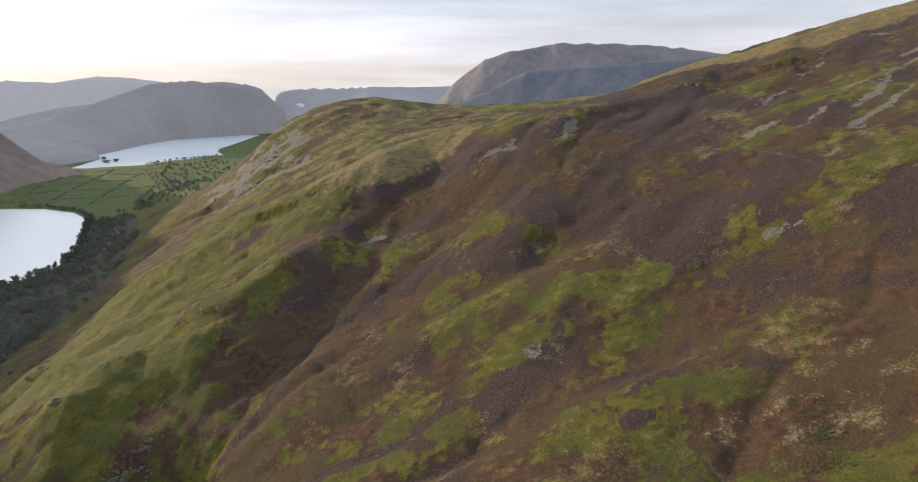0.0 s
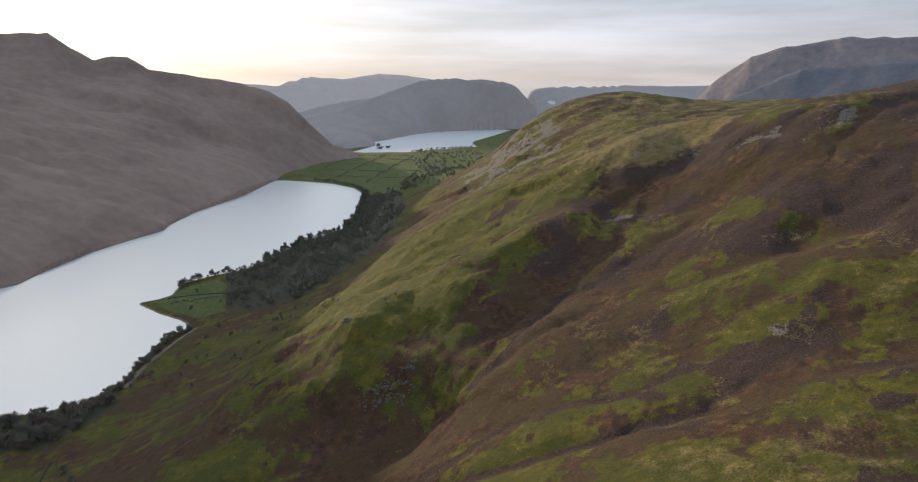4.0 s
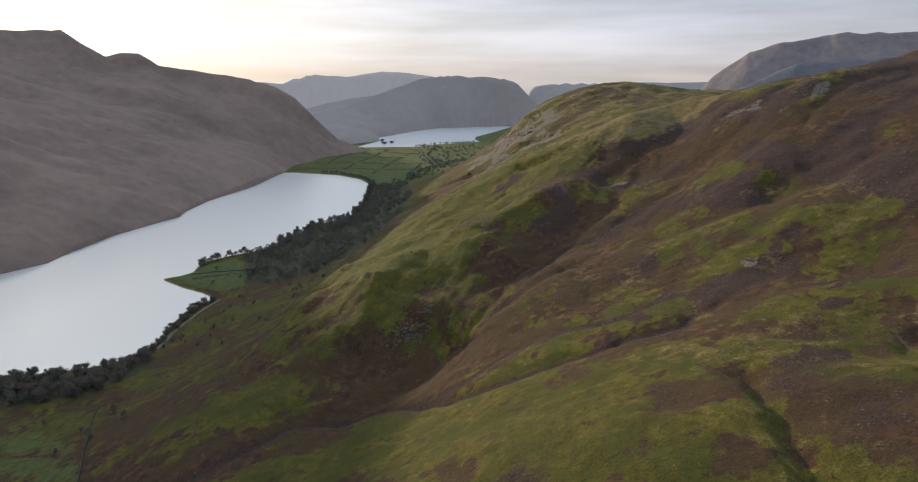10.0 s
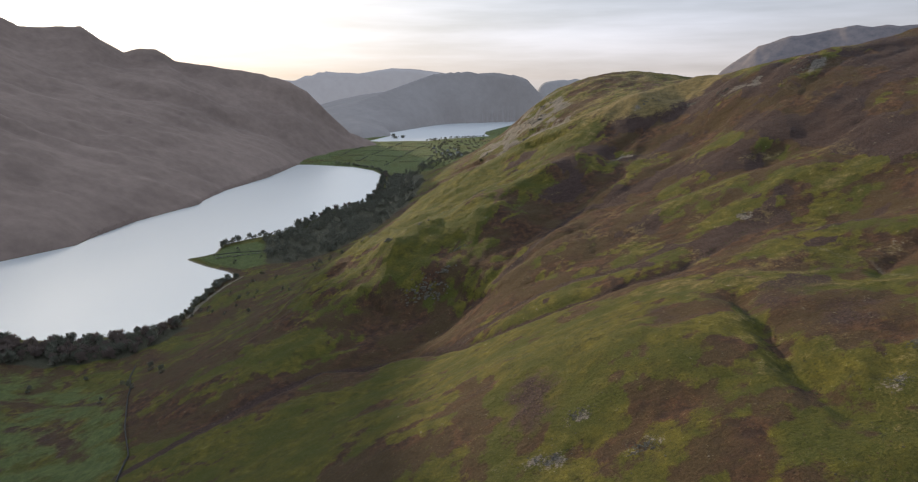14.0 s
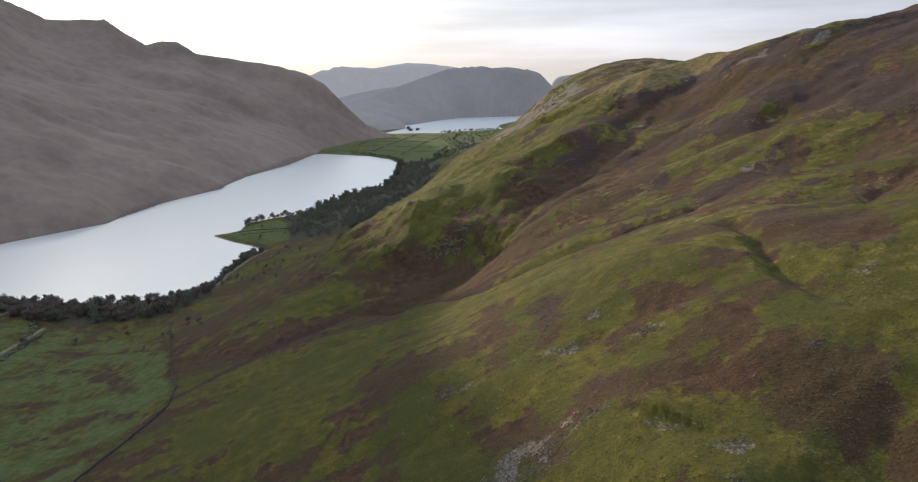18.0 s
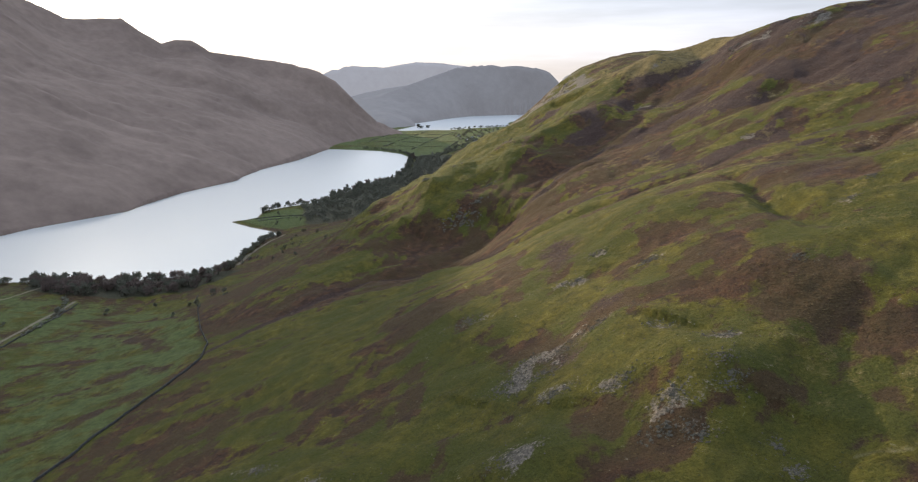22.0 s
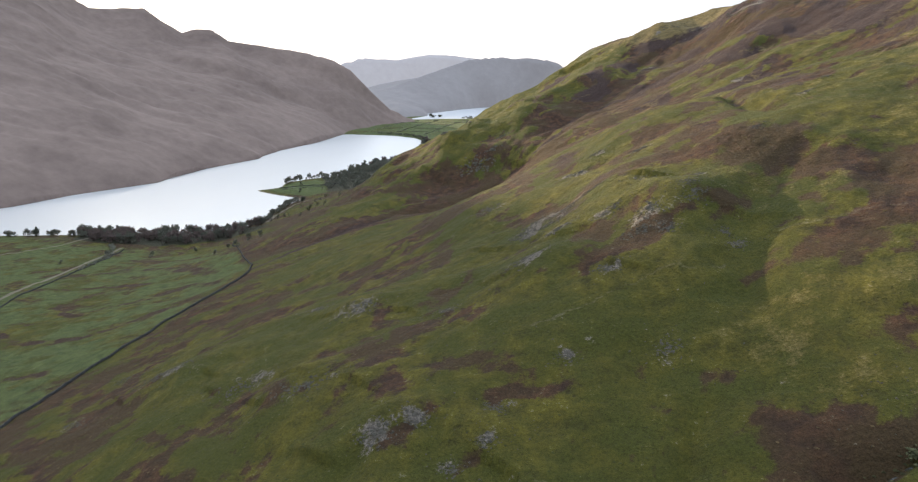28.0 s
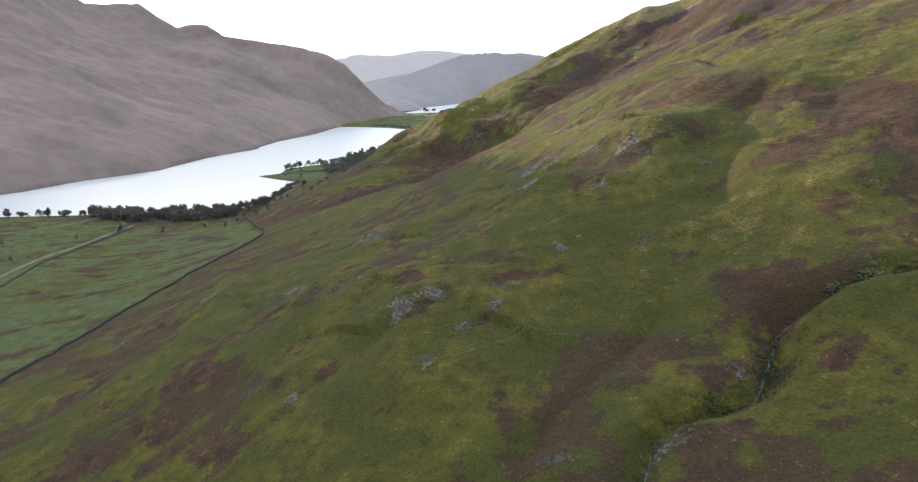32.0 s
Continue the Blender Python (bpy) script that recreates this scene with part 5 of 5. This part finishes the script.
# ---------------------------------------------------------------- walls, fields and the hamlet
def dry_wall(line, tall, label):
    """A field wall of rough courses with upright cope stones."""
    r2 = random.Random(9)
    thing = empty("dry_stone_wall", pose(0, 0, 0), label=label, category="wall", group="field walls")
    pts = []
    for p, q in zip(line, line[1:]):
        far = math.hypot(q[0] - p[0], q[1] - p[1])
        for k in range(int(far / 1.5)):
            t = k * 1.5 / far
            pts.append((p[0] + t * (q[0] - p[0]), p[1] + t * (q[1] - p[1])))
    pts = np.array(pts) + np.array([[r2.uniform(-0.12, 0.12), r2.uniform(-0.12, 0.12)] for _ in pts])
    z = height(pts[:, 0], pts[:, 1])
    way = np.gradient(pts, axis=0)
    side = np.stack([way[:, 1], -way[:, 0]], 1) / (np.linalg.norm(way, axis=1, keepdims=True) + 1e-6)
    co, faces = [], []
    for k, (p, s, h) in enumerate(zip(pts, side, z)):
        top = tall * r2.uniform(0.85, 1.1)
        for w, dz in ((0.45, -0.5), (0.38, top * 0.5), (0.26, top), (-0.26, top), (-0.38, top * 0.5), (-0.45, -0.5)):
            w *= r2.uniform(0.9, 1.1)
            co.append((p[0] + s[0] * w, p[1] + s[1] * w, h + dz))
        if k:
            a, c = 6 * (k - 1), 6 * k
            faces += [(a + i, a + i + 1, c + i + 1, c + i) for i in range(5)]
    body = new("wall_body", mesh_from("wall_body", co, faces, M_STONE))
    body.parent = thing
    cope = np.stack([pts[:, 0], pts[:, 1], z + tall * 1.02], 1)
    stones_top = new("cope_stones", mesh_from("cope_stones", *scatter(STONES, cope, [r2.uniform(0, 6) for _ in cope], [r2.uniform(0.22, 0.4) for _ in cope]), M_STONE))
    stones_top.parent = thing
    tagged(stones_top, "row of upright stones", kind="stuff")
    return thing


dry_wall([(-300, -90), (-296, -20), (-289, 35), (-285, 93), (-280, 140), (-272, 187), (-264, 238), (-258, 280), (-272, 318), (-300, 360), (-336, 424)], 1.5, "long dry-stone wall between pasture and fell")
dry_wall([(-336, 424), (-352, 455), (-376, 492), (-394, 533)], 1.3, "dry-stone wall running down to the wood")
dry_wall([(-455, 210), (-488, 300), (-500, 380), (-514, 450), (-528, 515)], 1.2, "roadside stone wall in the valley")
dry_wall([(-515, 985), (-470, 1000), (-400, 1010)], 1.2, "stone wall across the lakeside field")


def hedge(line, label):
    r2 = random.Random(int(line[0][0]))
    at = [p for p in along(line, 1.7, 3.5, r2) if math.sin(p[0] * 0.045 + p[1] * 0.03) > -0.75]
    x, y = np.array(at).T
    z = height(x, y)
    co, tri = scatter(BLOBS, np.stack([x, y, z + 1.0], 1), [r2.uniform(0, 6) for _ in x], [r2.choice((0.7, 0.9, 1.2, 1.5, 2.8)) for _ in x])
    return tagged(new("hedge", mesh_from("hedge", co, tri, M_LEAF)), label, "hedge", "field hedges")


for line in ([(-660, 2240), (-520, 2270), (-380, 2230), (-250, 2260)], [(-680, 2380), (-540, 2420), (-400, 2380), (-260, 2420)], [(-650, 2540), (-500, 2580), (-350, 2560)], [(-640, 2700), (-480, 2750), (-330, 2730)],
             [(-600, 2860), (-460, 2900), (-330, 2880)], [(-540, 2170), (-530, 2400), (-500, 2600)], [(-420, 2130), (-400, 2380), (-380, 2600), (-350, 2850)], [(-500, 2600), (-480, 2900)], [(-300, 2120), (-280, 2420)],
             [(-640, 2450), (-620, 2700), (-600, 2950)], [(-500, 960), (-440, 990), (-405, 985)], [(-560, 540), (-520, 470), (-505, 400)]):
    hedge(line, "dark straggling hedge between green fields")

M_WHITEWASH = mottled("whitewashed_wall", (0.45, 0.44, 0.42), (0.62, 0.61, 0.58), 0.6, 0.9, 5.0, 0.03)
M_SLATE = mottled("slate_roof", (0.07, 0.075, 0.085), (0.15, 0.155, 0.17), 0.8, 0.6, 5.0, 0.03)
M_PANE = mottled("dark_window_pane", (0.015, 0.018, 0.02), (0.03, 0.035, 0.04), 1.0, 0.2, 3.0, 0.01)


def box(bm, x0, x1, y0, y1, z0, z1):
    v = [bm.verts.new(p) for p in ((x0, y0, z0), (x1, y0, z0), (x1, y1, z0), (x0, y1, z0), (x0, y0, z1), (x1, y0, z1), (x1, y1, z1), (x0, y1, z1))]
    for f in ((3, 2, 1, 0), (4, 5, 6, 7), (0, 1, 5, 4), (1, 2, 6, 5), (2, 3, 7, 6), (3, 0, 4, 7)):
        bm.faces.new([v[i] for i in f])


def cottage(x, y, turn, long, label):
    house = empty("cottage", pose(x, y, float(height(x, y)[0]) - 0.2, 0, 0, turn), label=label, category="house", group="houses of the hamlet")
    bm = bmesh.new()
    box(bm, -long / 2, long / 2, -3, 3, 0, 5)
    part("wall", bm, M_WHITEWASH, house)
    bm = bmesh.new()
    a = [bm.verts.new(p) for p in ((-long / 2 - 0.3, -3.4, 4.9), (long / 2 + 0.3, -3.4, 4.9), (long / 2 + 0.3, 3.4, 4.9), (-long / 2 - 0.3, 3.4, 4.9), (-long / 2 - 0.3, 0, 8), (long / 2 + 0.3, 0, 8))]
    for f in ((0, 1, 5, 4), (2, 3, 4, 5), (0, 4, 3), (1, 2, 5), (3, 2, 1, 0)):
        bm.faces.new([a[i] for i in f])
    part("roof", bm, M_SLATE, house)
    bm = bmesh.new()
    box(bm, long / 2 - 1.4, long / 2 - 0.4, -0.5, 0.5, 7, 9.2)
    part("chimney", bm, M_STONE, house)
    for k in range(3):
        for zz in (0.9, 3.0):
            wx = (k - 1) * long * 0.3
            if k == 1 and zz < 1:
                bm = bmesh.new()
                box(bm, wx - 0.45, wx + 0.45, -3.06, -2.94, 0.2, 2.2)
                door = part("door", bm, M_STONE, house, "dark painted plank door")
                bm = bmesh.new()
                box(bm, wx - 0.6, wx + 0.6, -3.3, -3.07, 0.05, 0.2)
                part("doorstep", bm, M_STONE, door)
                continue
            bm = bmesh.new()
            box(bm, wx - 0.5, wx + 0.5, -3.05, -2.95, zz, zz + 1.2)
            window = part("window", bm, M_PANE, house, "dark glass pane")
            bm = bmesh.new()
            for x0, x1, z0, z1 in ((-0.58, -0.5, 0, 1.2), (0.5, 0.58, 0, 1.2), (-0.58, 0.58, 1.2, 1.28), (-0.03, 0.03, 0, 1.2)):
                box(bm, wx + x0, wx + x1, -3.08, -2.96, zz + z0, zz + z1)
            part("window_frame", bm, M_WHITEWASH, window)
            bm = bmesh.new()
            box(bm, wx - 0.65, wx + 0.65, -3.15, -2.97, zz - 0.1, zz - 0.004)
            part("window_sill", bm, M_STONE, window)
    return house


for x, y, a, long in ((-215, 2420, 20, 14), (-250, 2470, 75, 12), (-190, 2490, 10, 16), (-235, 2560, 40, 12), (-280, 2520, 110, 11), (-170, 2400, 60, 13), (-300, 2640, 30, 12), (-210, 2620, 150, 14)):
    cottage(x, y, a, long, "whitewashed cottage with a slate roof among trees")

# ---------------------------------------------------------------- islands
def island(x, y, long, label):
    thing = empty("island", pose(x, y, 0), label=label, category="island", group="lake islands")
    co, tri = hull_shape(int(long), 22, (long, long * 0.5, 3.5), -0.3)
    base = new("rock", mesh_from("rock", co, tri, M_ROCK))
    base.parent = thing
    r2 = random.Random(int(long))
    pts = [(r2.gauss(0, 0.4) * long, r2.gauss(0, 0.2) * long, 4 + r2.uniform(0, 7)) for _ in range(60)]
    leaves = new("foliage", mesh_from("foliage", *scatter(BLOBS, np.array(pts), [0.0] * len(pts), [r2.uniform(1.5, 3.2) for _ in pts]), M_LEAF))
    leaves.parent = thing
    return thing


island(-552, 3190, 16, "small tree-covered island in the far lake")
island(-520, 3225, 11, "tiny tree-covered islet in the far lake")
island(-585, 3330, 13, "small wooded islet off the far shore")
